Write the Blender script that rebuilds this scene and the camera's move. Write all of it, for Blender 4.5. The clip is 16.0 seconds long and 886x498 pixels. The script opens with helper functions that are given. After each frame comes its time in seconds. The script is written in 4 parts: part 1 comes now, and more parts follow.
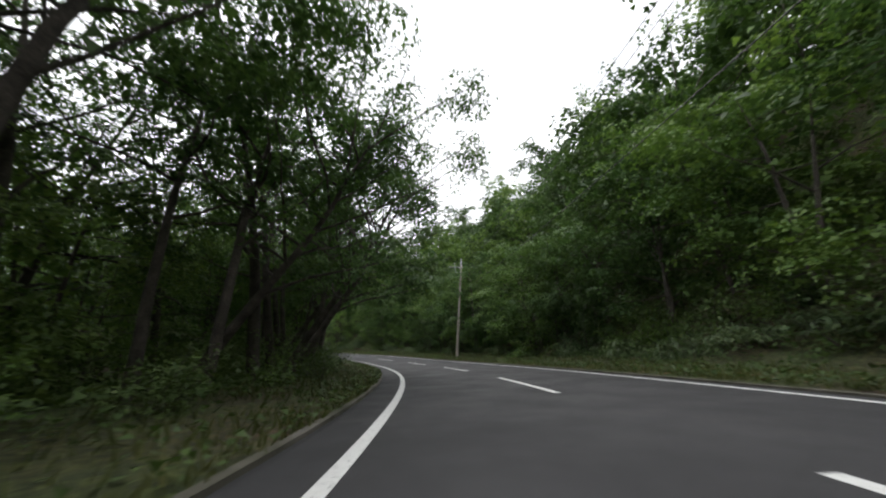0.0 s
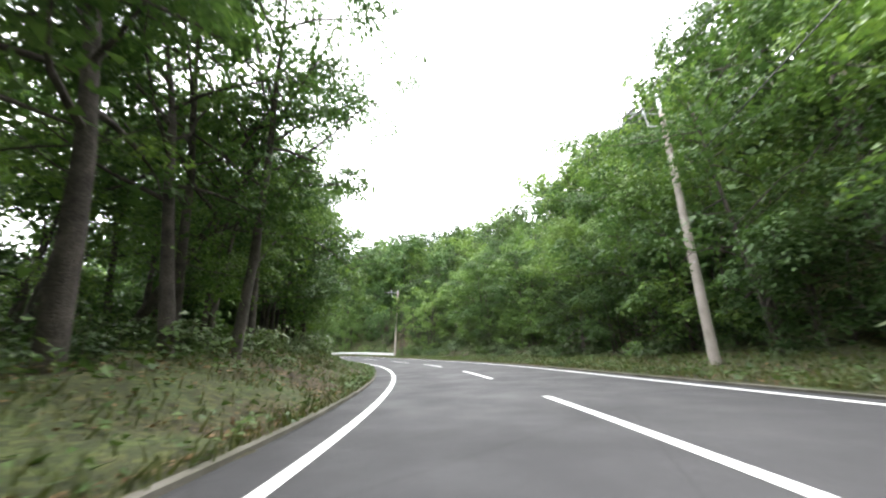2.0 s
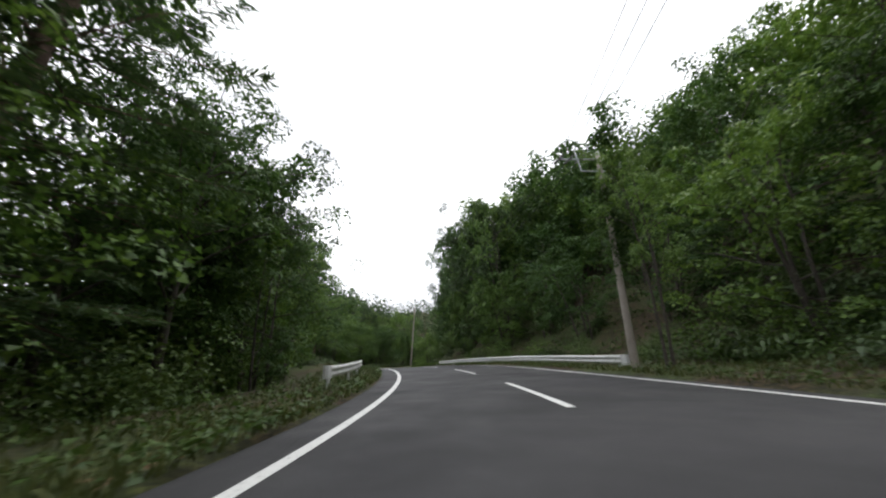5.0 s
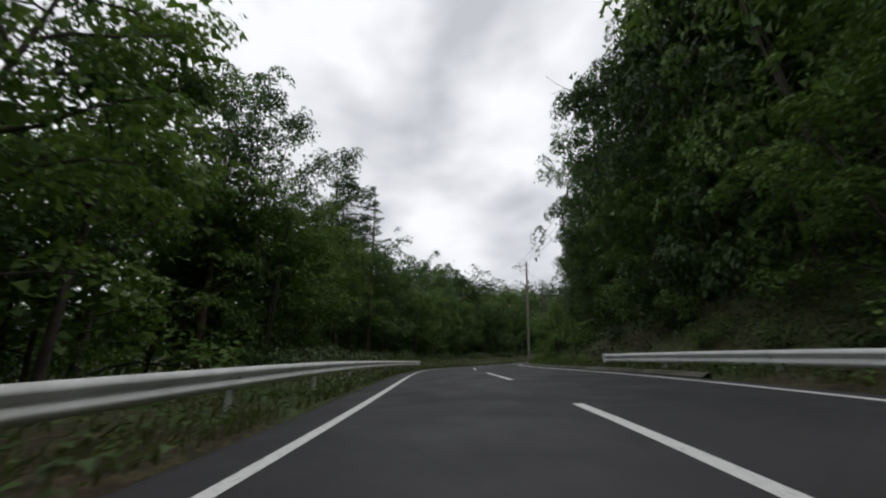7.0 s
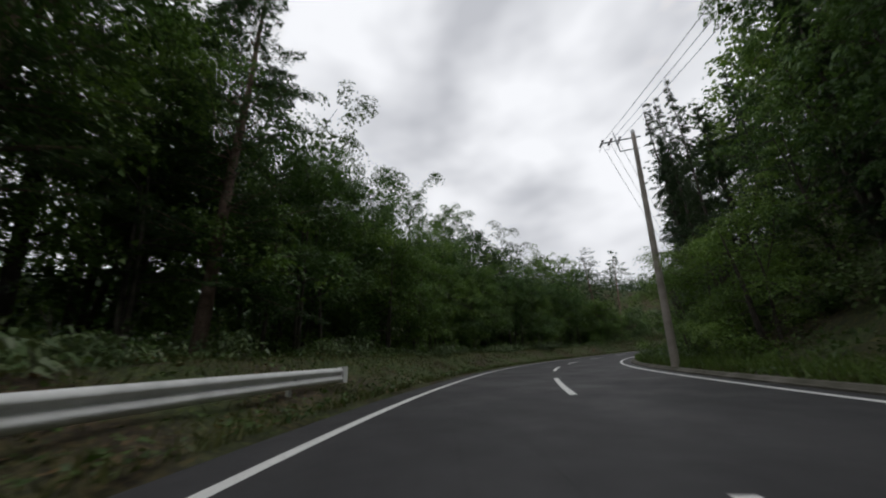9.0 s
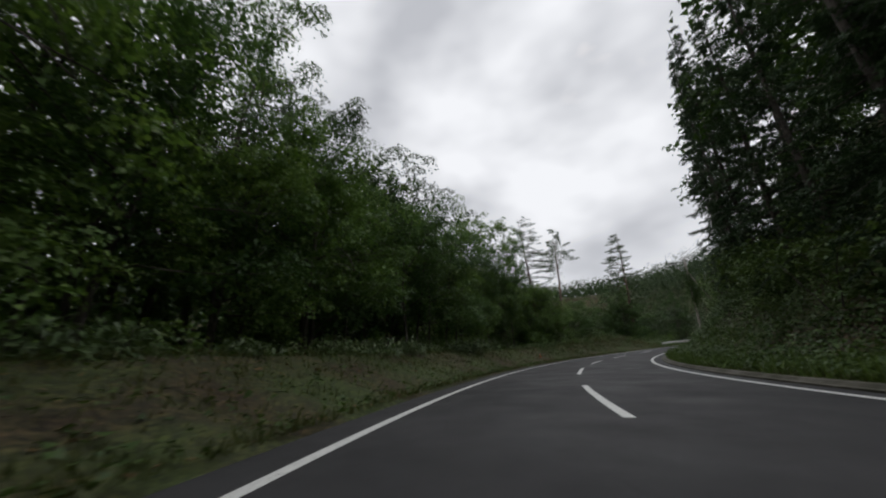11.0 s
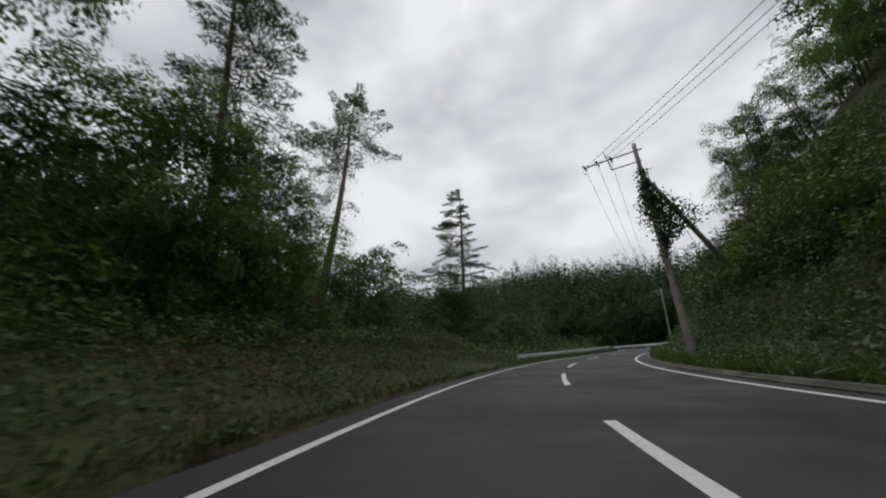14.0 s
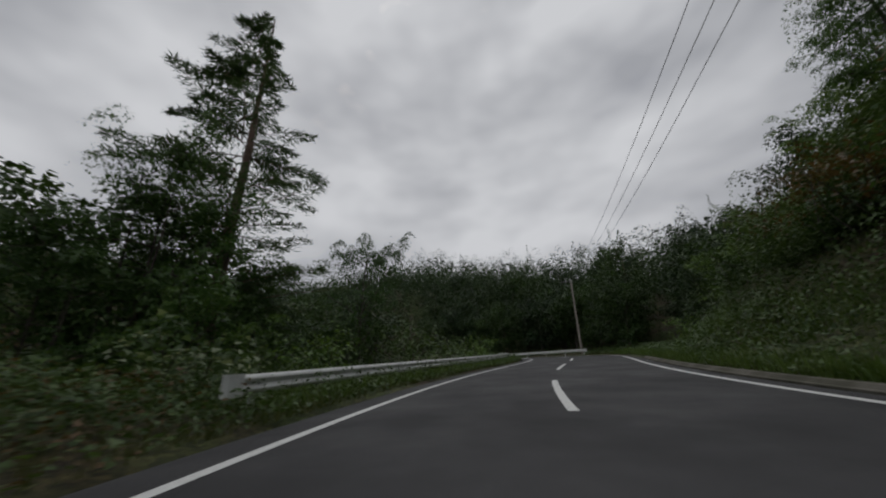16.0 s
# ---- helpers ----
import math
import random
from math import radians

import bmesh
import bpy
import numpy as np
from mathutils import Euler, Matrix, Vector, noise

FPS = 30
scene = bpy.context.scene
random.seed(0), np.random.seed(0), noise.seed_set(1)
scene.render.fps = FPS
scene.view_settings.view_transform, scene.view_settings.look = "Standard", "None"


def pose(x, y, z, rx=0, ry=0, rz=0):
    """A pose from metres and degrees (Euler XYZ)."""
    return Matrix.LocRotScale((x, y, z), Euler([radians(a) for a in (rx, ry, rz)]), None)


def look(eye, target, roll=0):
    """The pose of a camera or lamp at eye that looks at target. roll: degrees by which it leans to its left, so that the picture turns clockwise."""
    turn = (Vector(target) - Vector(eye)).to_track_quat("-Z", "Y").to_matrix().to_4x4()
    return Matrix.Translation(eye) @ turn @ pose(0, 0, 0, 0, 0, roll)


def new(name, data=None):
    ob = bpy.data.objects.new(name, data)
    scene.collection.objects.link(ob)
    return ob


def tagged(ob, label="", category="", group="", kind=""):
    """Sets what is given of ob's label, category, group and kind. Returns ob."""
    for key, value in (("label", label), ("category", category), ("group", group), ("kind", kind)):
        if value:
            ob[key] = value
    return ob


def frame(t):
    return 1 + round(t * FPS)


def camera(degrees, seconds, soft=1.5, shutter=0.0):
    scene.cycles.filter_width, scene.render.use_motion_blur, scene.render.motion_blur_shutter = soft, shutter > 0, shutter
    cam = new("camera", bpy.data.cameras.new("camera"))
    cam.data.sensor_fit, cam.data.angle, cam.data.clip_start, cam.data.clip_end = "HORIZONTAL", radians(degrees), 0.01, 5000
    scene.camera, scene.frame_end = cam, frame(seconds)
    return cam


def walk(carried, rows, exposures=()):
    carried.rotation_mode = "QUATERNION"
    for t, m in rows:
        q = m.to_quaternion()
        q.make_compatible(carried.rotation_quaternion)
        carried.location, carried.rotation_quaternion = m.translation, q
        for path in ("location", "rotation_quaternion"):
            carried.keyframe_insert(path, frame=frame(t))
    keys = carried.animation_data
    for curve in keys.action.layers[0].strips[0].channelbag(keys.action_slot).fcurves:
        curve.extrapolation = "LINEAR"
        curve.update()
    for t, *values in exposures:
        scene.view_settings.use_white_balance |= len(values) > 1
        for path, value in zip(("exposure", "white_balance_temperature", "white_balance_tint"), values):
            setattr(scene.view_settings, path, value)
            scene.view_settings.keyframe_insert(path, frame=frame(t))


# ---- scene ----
import itertools

# camera: seconds, place in metres, then yaw, pitch and roll in degrees
PATH = [
    (0.0, -2.404, 0.309, 0.794, 1.12, 16.55, 2.03),
    (0.5, -2.489, 6.455, 0.710, 4.93, 16.87, 2.20),
    (1.0, -2.951, 12.558, 0.651, 9.73, 17.31, 2.51),
    (1.5, -3.981, 18.825, 0.617, 15.32, 17.73, 2.73),
    (2.0, -5.602, 24.646, 0.627, 20.80, 18.31, 2.69),
    (2.5, -7.753, 30.241, 0.703, 26.28, 18.82, 2.68),
    (3.0, -10.244, 35.520, 0.837, 30.76, 19.33, 2.78),
    (3.5, -13.162, 40.771, 1.032, 35.63, 19.72, 2.87),
    (4.0, -16.514, 45.844, 1.252, 40.81, 20.05, 2.97),
    (4.5, -20.158, 50.460, 1.485, 45.67, 20.28, 3.00),
    (5.0, -24.084, 54.649, 1.731, 50.61, 20.47, 2.92),
    (5.5, -28.625, 58.668, 2.032, 55.37, 20.69, 2.86),
    (6.0, -33.747, 62.456, 2.397, 60.25, 20.66, 2.71),
    (6.5, -39.161, 65.780, 2.809, 65.03, 20.33, 2.54),
    (7.0, -44.533, 68.470, 3.161, 69.77, 19.21, 2.42),
    (7.3, -47.586, 69.771, 3.322, 72.04, 18.73, 2.39),
    (7.6, -50.460, 70.998, 3.452, 73.57, 18.63, 2.58),
    (7.9, -53.996, 72.367, 3.580, 74.78, 18.49, 2.71),
    (8.2, -57.364, 73.630, 3.675, 75.41, 18.52, 2.79),
    (8.7, -62.886, 75.534, 3.801, 73.68, 18.36, 2.77),
    (9.2, -68.113, 77.685, 3.897, 70.47, 18.35, 2.73),
    (9.7, -73.073, 80.191, 3.966, 67.49, 18.38, 2.68),
    (10.1, -76.911, 82.465, 4.009, 65.48, 18.49, 2.65),
    (10.5, -80.707, 84.990, 4.054, 63.20, 18.61, 2.64),
    (11.0, -85.279, 88.640, 4.116, 58.24, 18.73, 2.94),
    (11.5, -89.690, 92.783, 4.186, 52.98, 18.75, 3.01),
    (12.0, -93.781, 97.278, 4.269, 48.12, 18.85, 2.91),
    (12.5, -97.362, 101.872, 4.372, 43.47, 19.02, 2.76),
    (13.0, -100.721, 106.974, 4.504, 38.51, 19.28, 2.70),
    (13.5, -103.511, 112.089, 4.653, 33.78, 19.52, 2.73),
    (14.0, -105.968, 117.544, 4.828, 28.94, 19.69, 2.70),
    (14.5, -108.026, 123.392, 5.029, 23.84, 19.80, 2.55),
    (15.0, -109.573, 129.684, 5.263, 18.93, 19.89, 2.47),
    (15.5, -110.495, 135.777, 5.508, 14.40, 19.95, 2.58),
    (16.0, -110.902, 141.810, 5.768, 9.76, 19.93, 2.71),
]
BENDS = [0.00187, 0.00698, 0.01147, 0.01160, 0.01434, 0.01505, 0.01021, 0.01512, 0.01341, 0.01296, 0.01391, 0.01290, 0.01436, 0.01047, 0.00167, -0.01421, -0.01450, -0.00920, -0.01615, -0.01368, -0.01333, -0.01401, -0.01377, -0.01452, -0.01276, -0.01320, -0.01544, -0.01573, -0.00600, 0.01200, 0.03500, 0.03000, 0.03000, 0.03000, 0.03000, 0.01000, 0.00000, 0.00000]
GRADES = [0.0042, -0.0156, -0.0027, 0.0315, 0.0423, 0.0662, 0.0252, 0.0092, 0.0125, 0.0266, 0.0382, 0.0494, 0.0484, 0.0383, 0.0216, 0.0108, 0.0067]
LEFT_LINE, RIGHT_LINE, DASH_START = -3.26, 3.45, 7.89
LENS = 104.49


def car_pose(x, y, z, yaw, pitch, roll):
    return pose(x, y, z, 0, 0, yaw) @ pose(0, 0, 0, 90 + pitch) @ pose(0, 0, 0, 0, 0, -roll)


cam = camera(LENS, 16.0, soft=2.1, shutter=0.15)
walk(cam, [(t, car_pose(*row)) for t, *row in PATH],
     exposures=[(0.0, 0.75), (0.2, 0.85), (0.4, 1.45), (0.6, 1.75), (1.0, 2.45), (2.5, 2.5), (3.5, 1.5), (5.0, 0.55), (7.3, -0.44),
                (10.5, -0.48), (13.0, -0.6), (15.0, -0.76), (15.5, -1.0), (16.0, -1.12)])

# world: overcast sky, soft high sun
world = bpy.data.worlds.new("overcast_sky")
scene.world = world
world.use_nodes = True
wn, wl = world.node_tree.nodes, world.node_tree.links
wn.clear()
w_out, w_bg = wn.new("ShaderNodeOutputWorld"), wn.new("ShaderNodeBackground")
w_sky = wn.new("ShaderNodeTexSky")
w_sky.sky_type, w_sky.sun_disc = "NISHITA", False
w_sky.sun_elevation, w_sky.sun_rotation = radians(55), radians(-20)
w_sky.dust_density = 4.0
w_geo, w_noise, w_noise2 = wn.new("ShaderNodeTexCoord"), wn.new("ShaderNodeTexNoise"), wn.new("ShaderNodeTexNoise")
w_map = wn.new("ShaderNodeMapping")
w_map.inputs["Scale"].default_value = (1.0, 1.0, 1.9)
wl.new(w_geo.outputs["Generated"], w_map.inputs["Vector"])
for n_, sc_, det_ in ((w_noise, 2.6, 3.2), (w_noise2, 5.0, 3.0)):
    n_.inputs["Scale"].default_value, n_.inputs["Detail"].default_value = sc_, det_
    wl.new(w_map.outputs["Vector"], n_.inputs["Vector"])
w_ramp = wn.new("ShaderNodeValToRGB")
w_ramp.color_ramp.elements[0].position, w_ramp.color_ramp.elements[0].color = 0.34, (0.56, 0.575, 0.62, 1)
w_ramp.color_ramp.elements[1].position, w_ramp.color_ramp.elements[1].color = 0.61, (0.97, 0.985, 1.025, 1)
wl.new(w_noise.outputs["Fac"], w_ramp.inputs["Fac"])
w_gain = wn.new("ShaderNodeVectorMath")
w_gain.operation = "SCALE"
w_gain.inputs["Scale"].default_value = 12.0
wl.new(w_ramp.outputs["Color"], w_gain.inputs[0])
w_mix = wn.new("ShaderNodeMixRGB")
w_cover = wn.new("ShaderNodeMapRange")
w_cover.inputs["From Min"].default_value, w_cover.inputs["From Max"].default_value = 0.22, 0.34
w_cover.inputs["To Min"].default_value, w_cover.inputs["To Max"].default_value = 0.88, 1.0
wl.new(w_noise2.outputs["Fac"], w_cover.inputs["Value"])
wl.new(w_cover.outputs["Result"], w_mix.inputs["Fac"])
wl.new(w_sky.outputs["Color"], w_mix.inputs["Color1"])
wl.new(w_gain.outputs["Vector"], w_mix.inputs["Color2"])
wl.new(w_mix.outputs["Color"], w_bg.inputs["Color"])
w_bg.inputs["Strength"].default_value = 0.11
wl.new(w_bg.outputs["Background"], w_out.inputs["Surface"])

sun = new("sun", bpy.data.lights.new("sun", "SUN"))
sun.data.energy, sun.data.angle, sun.data.color = 0.6, radians(25), (1.0, 0.97, 0.92)
sun.matrix_world = look((0, 0, 60), (-6, -30, 0))

# ---- materials ----
def material(name, rough=0.8, metal=0.0):
    m = bpy.data.materials.new(name)
    m.use_nodes = True
    b = m.node_tree.nodes["Principled BSDF"]
    b.inputs["Roughness"].default_value, b.inputs["Metallic"].default_value = rough, metal
    return m, m.node_tree.nodes, m.node_tree.links, b


def noise_node(nodes, links, scale, detail=4.0, vector=None, rough=0.55):
    n = nodes.new("ShaderNodeTexNoise")
    n.inputs["Scale"].default_value, n.inputs["Detail"].default_value, n.inputs["Roughness"].default_value = scale, detail, rough
    if vector is None:
        vector = nodes.new("ShaderNodeTexCoord").outputs["Object"]
    links.new(vector, n.inputs["Vector"])
    return n.outputs["Fac"]


def ramp(nodes, links, fac, stops):
    r = nodes.new("ShaderNodeValToRGB")
    while len(r.color_ramp.elements) < len(stops):
        r.color_ramp.elements.new(0.5)
    for e, (at, col) in zip(r.color_ramp.elements, stops):
        e.position, e.color = at, (*col, 1)
    links.new(fac, r.inputs["Fac"])
    return r.outputs["Color"]


def mix(nodes, links, fac, a, b, how="MIX"):
    x = nodes.new("ShaderNodeMixRGB")
    x.blend_type = how
    for s, v in (("Fac", fac), ("Color1", a), ("Color2", b)):
        if isinstance(v, (int, float)):
            x.inputs[s].default_value = v
        elif isinstance(v, tuple):
            x.inputs[s].default_value = (*v, 1)
        else:
            links.new(v, x.inputs[s])
    return x.outputs["Color"]


def bump(nodes, links, bsdf, fac, strength, dist):
    n = nodes.new("ShaderNodeBump")
    n.inputs["Strength"].default_value, n.inputs["Distance"].default_value = strength, dist
    links.new(fac, n.inputs["Height"])
    links.new(n.outputs["Normal"], bsdf.inputs["Normal"])


def surface(name, stops, scale, rough, fine=60.0, fine_mix=0.35, relief=0.3, dist=0.01, metal=0.0, speck=None):
    """A plain worn surface: large stains from a noise, fine grain over it, a little relief."""
    m, nd, lk, b = material(name, rough, metal)
    big = ramp(nd, lk, noise_node(nd, lk, scale), stops)
    grain = noise_node(nd, lk, fine, 3.0)
    col = mix(nd, lk, fine_mix, big, ramp(nd, lk, grain, [(0.3, (0.25, 0.25, 0.25)), (0.7, (0.95, 0.95, 0.95))]), "OVERLAY")
    lk.new(col, b.inputs["Base Color"])
    bump(nd, lk, b, grain, relief, dist)
    return m


def leaf_material(name, dark, mid, light, thin=0.4, rough=0.5, patches=0.55):
    """Leaves: colour varies from leaf to leaf, from plant to plant and over patches; light shows through."""
    m, nd, lk, b = material(name, rough)
    geo, info = nd.new("ShaderNodeNewGeometry"), nd.new("ShaderNodeObjectInfo")
    patch = noise_node(nd, lk, patches, 2.0)
    a = nd.new("ShaderNodeMath")
    a.operation = "MULTIPLY_ADD"
    lk.new(geo.outputs["Random Per Island"], a.inputs[0])
    a.inputs[1].default_value = 0.45
    c = nd.new("ShaderNodeMath")
    c.operation = "MULTIPLY_ADD"
    lk.new(patch, c.inputs[0])
    c.inputs[1].default_value = 0.75
    d = nd.new("ShaderNodeMath")
    d.operation = "MULTIPLY_ADD"
    lk.new(info.outputs["Random"], d.inputs[0])
    d.inputs[1].default_value, d.inputs[2].default_value = 0.3, -0.28
    lk.new(d.outputs[0], c.inputs[2])
    lk.new(c.outputs[0], a.inputs[2])
    col = ramp(nd, lk, a.outputs[0], [(0.0, dark), (0.45, mid), (0.95, light)])
    lk.new(col, b.inputs["Base Color"])
    b.inputs["Specular IOR Level"].default_value = 0.3
    t = nd.new("ShaderNodeBsdfTranslucent")
    lk.new(mix(nd, lk, 1.0, col, (0.98, 1.0, 0.6), "MULTIPLY"), t.inputs["Color"])
    s = nd.new("ShaderNodeMixShader")
    s.inputs[0].default_value = thin
    lk.new(b.outputs[0], s.inputs[1])
    lk.new(t.outputs[0], s.inputs[2])
    lk.new(s.outputs[0], nd["Material Output"].inputs["Surface"])
    return m


def asphalt_material():
    m, nd, lk, b = material("asphalt", 0.72)
    b.inputs["Specular IOR Level"].default_value = 0.25
    co = nd.new("ShaderNodeTexCoord").outputs["Object"]
    big = ramp(nd, lk, noise_node(nd, lk, 0.35, 5.0, co), [(0.3, (0.031, 0.031, 0.033)), (0.7, (0.053, 0.052, 0.055))])
    stone = noise_node(nd, lk, 140.0, 2.0, co)
    speck = ramp(nd, lk, stone, [(0.35, (0.2, 0.2, 0.2)), (0.75, (0.95, 0.94, 0.92))])
    col = mix(nd, lk, 0.4, big, speck, "OVERLAY")
    crack = nd.new("ShaderNodeTexVoronoi")
    crack.feature, crack.inputs["Scale"].default_value = "DISTANCE_TO_EDGE", 0.22
    lk.new(co, crack.inputs["Vector"])
    line = ramp(nd, lk, crack.outputs["Distance"], [(0.0, (0.6, 0.6, 0.6)), (0.004, (1, 1, 1))])
    lk.new(mix(nd, lk, 0.5, col, line, "MULTIPLY"), b.inputs["Base Color"])
    lk.new(ramp(nd, lk, noise_node(nd, lk, 0.8, 3.0, co), [(0.3, (0.6, 0.6, 0.6)), (0.7, (0.82, 0.82, 0.82))]), b.inputs["Roughness"])
    bump(nd, lk, b, stone, 0.5, 0.006)
    return m


def paint_material():
    m, nd, lk, b = material("road_paint", 0.6)
    co = nd.new("ShaderNodeTexCoord").outputs["Object"]
    wear = ramp(nd, lk, noise_node(nd, lk, 18.0, 5.0, co, 0.7), [(0.30, (0.22, 0.22, 0.22)), (0.42, (0.68, 0.68, 0.66)), (0.7, (0.78, 0.78, 0.76))])
    lk.new(wear, b.inputs["Base Color"])
    bump(nd, lk, b, noise_node(nd, lk, 140.0, 2.0, co), 0.3, 0.004)
    return m


def ground_material():
    m, nd, lk, b = material("ground_soil_and_moss", 0.95)
    co = nd.new("ShaderNodeTexCoord").outputs["Object"]
    litter = ramp(nd, lk, noise_node(nd, lk, 9.0, 6.0, co, 0.7), [(0.3, (0.026, 0.019, 0.012)), (0.5, (0.064, 0.048, 0.026)), (0.72, (0.125, 0.092, 0.052))])
    green = ramp(nd, lk, noise_node(nd, lk, 14.0, 5.0, co, 0.7), [(0.3, (0.02, 0.035, 0.01)), (0.7, (0.10, 0.14, 0.04))])
    cell = nd.new("ShaderNodeTexVoronoi")
    cell.inputs["Scale"].default_value = 11.0
    lk.new(co, cell.inputs["Vector"])
    bits = ramp(nd, lk, cell.outputs["Color"], [(0.15, (0.25, 0.22, 0.2)), (0.6, (0.85, 0.8, 0.7)), (0.85, (1.5, 1.35, 1.1))])
    litter = mix(nd, lk, 0.85, litter, bits, "MULTIPLY")
    green = mix(nd, lk, 0.6, green, bits, "MULTIPLY")
    where = ramp(nd, lk, noise_node(nd, lk, 0.28, 5.0, co, 0.6), [(0.4, (0, 0, 0)), (0.6, (1, 1, 1))])
    lk.new(mix(nd, lk, where, litter, green), b.inputs["Base Color"])
    bump(nd, lk, b, noise_node(nd, lk, 22.0, 5.0, co, 0.7), 0.8, 0.05)
    return m


ASPHALT, PAINT, GROUND = asphalt_material(), paint_material(), ground_material()
MOSSY = surface("mossy_concrete", [(0.3, (0.045, 0.045, 0.028)), (0.5, (0.085, 0.08, 0.06)), (0.7, (0.14, 0.13, 0.11))], 1.3, 0.95)
POLE_CONCRETE = surface("pole_concrete", [(0.3, (0.20, 0.175, 0.15)), (0.7, (0.33, 0.29, 0.255))], 1.6, 0.85)
RAIL_PAINT = surface("rail_white_paint", [(0.3, (0.52, 0.53, 0.52)), (0.7, (0.72, 0.73, 0.72))], 2.2, 0.45, fine=25.0, fine_mix=0.15, relief=0.05)
STEEL = surface("galvanised_steel", [(0.3, (0.30, 0.31, 0.32)), (0.7, (0.45, 0.46, 0.47))], 5.0, 0.5, metal=0.6)
CABLE = surface("black_cable", [(0.3, (0.012, 0.012, 0.013)), (0.7, (0.03, 0.03, 0.03))], 3.0, 0.6)
CERAMIC = surface("brown_ceramic", [(0.3, (0.05, 0.04, 0.04)), (0.7, (0.1, 0.09, 0.085))], 9.0, 0.3)
RED_PAINT = surface("red_marker_paint", [(0.3, (0.5, 0.06, 0.03)), (0.7, (0.65, 0.1, 0.05))], 9.0, 0.5)
BARK = surface("grey_brown_bark", [(0.3, (0.03, 0.025, 0.02)), (0.7, (0.085, 0.072, 0.06))], 3.5, 0.95, fine=30.0, fine_mix=0.6, relief=0.9, dist=0.03)
BARK_RED = surface("larch_bark", [(0.3, (0.07, 0.045, 0.035)), (0.7, (0.19, 0.13, 0.1))], 3.5, 0.95, fine=30.0, fine_mix=0.6, relief=0.9, dist=0.03)
LEAF_OAK = leaf_material("oak_leaves", (0.027, 0.06, 0.019), (0.066, 0.128, 0.04), (0.122, 0.2, 0.06))
LEAF_MAPLE = leaf_material("maple_leaves", (0.04, 0.088, 0.024), (0.114, 0.2, 0.05), (0.215, 0.31, 0.08))
# far woods: broad dark patches put the shade between crowns into the leaf colour
LEAF_FAR = leaf_material("far_wood_leaves", (0.014, 0.034, 0.014), (0.036, 0.07, 0.024), (0.085, 0.13, 0.036), 0.2, patches=0.16)
LEAF_DARK = leaf_material("dark_leaves", (0.018, 0.04, 0.013), (0.044, 0.085, 0.025), (0.082, 0.135, 0.036))
LEAF_SHRUB = leaf_material("shrub_leaves", (0.032, 0.064, 0.018), (0.078, 0.132, 0.037), (0.15, 0.21, 0.068), 0.3)
LEAF_BAMBOO = leaf_material("bamboo_grass_leaves", (0.045, 0.078, 0.033), (0.1, 0.15, 0.066), (0.2, 0.24, 0.12), 0.25, 0.4)
LEAF_RUST = leaf_material("rusty_leaves", (0.04, 0.045, 0.015), (0.095, 0.07, 0.028), (0.18, 0.1, 0.045))
LEAF_PALE = leaf_material("whitened_leaves", (0.03, 0.06, 0.02), (0.08, 0.13, 0.045), (0.62, 0.66, 0.5))
NEEDLES = leaf_material("larch_needles", (0.028, 0.058, 0.028), (0.066, 0.112, 0.052), (0.115, 0.17, 0.08), 0.3)
SPRUCE = leaf_material("spruce_needles", (0.018, 0.04, 0.019), (0.043, 0.078, 0.036), (0.08, 0.125, 0.056), 0.2)
GRASS = leaf_material("grass_blades", (0.03, 0.043, 0.012), (0.066, 0.088, 0.022), (0.14, 0.14, 0.05), 0.25)
GRASS_GREEN = leaf_material("long_grass", (0.035, 0.07, 0.014), (0.085, 0.145, 0.028), (0.16, 0.22, 0.06), 0.3)
PETALS = leaf_material("white_petals", (0.5, 0.5, 0.45), (0.65, 0.65, 0.6), (0.75, 0.75, 0.7), 0.3)
DRY_LEAVES = leaf_material("dry_leaves", (0.06, 0.035, 0.015), (0.16, 0.1, 0.045), (0.3, 0.2, 0.1), 0.15)

# ---- the road's line ----
STATIONS = np.arange(-12, 286, 8.0)
SLOPES_AT = np.arange(-20, 301, 20.0)
S = np.arange(-60, 330, 0.5)
bend = np.interp(S, STATIONS, BENDS)
bend[S < -12] = 0.004
turn = np.concatenate([[0], np.cumsum((bend[1:] + bend[:-1]) / 4)])
zero = int(np.argmin(abs(S)))
turn = turn - turn[zero]


def summed(v):
    out = np.concatenate([[0], np.cumsum((v[1:] + v[:-1]) / 4)])
    return out - out[zero]


LINE_X, LINE_Y = summed(-np.sin(turn)), summed(np.cos(turn))
LINE_Z = summed(np.interp(S, SLOPES_AT, GRADES))


def road(s, d, up=0.0):
    """The place at s metres along the centre line, d metres to its right."""
    s, d = np.asarray(s, float), np.asarray(d, float)
    a = np.interp(s, S, turn)
    return np.stack(np.broadcast_arrays(np.interp(s, S, LINE_X) + d * np.cos(a), np.interp(s, S, LINE_Y) + d * np.sin(a), np.interp(s, S, LINE_Z) + up), -1)


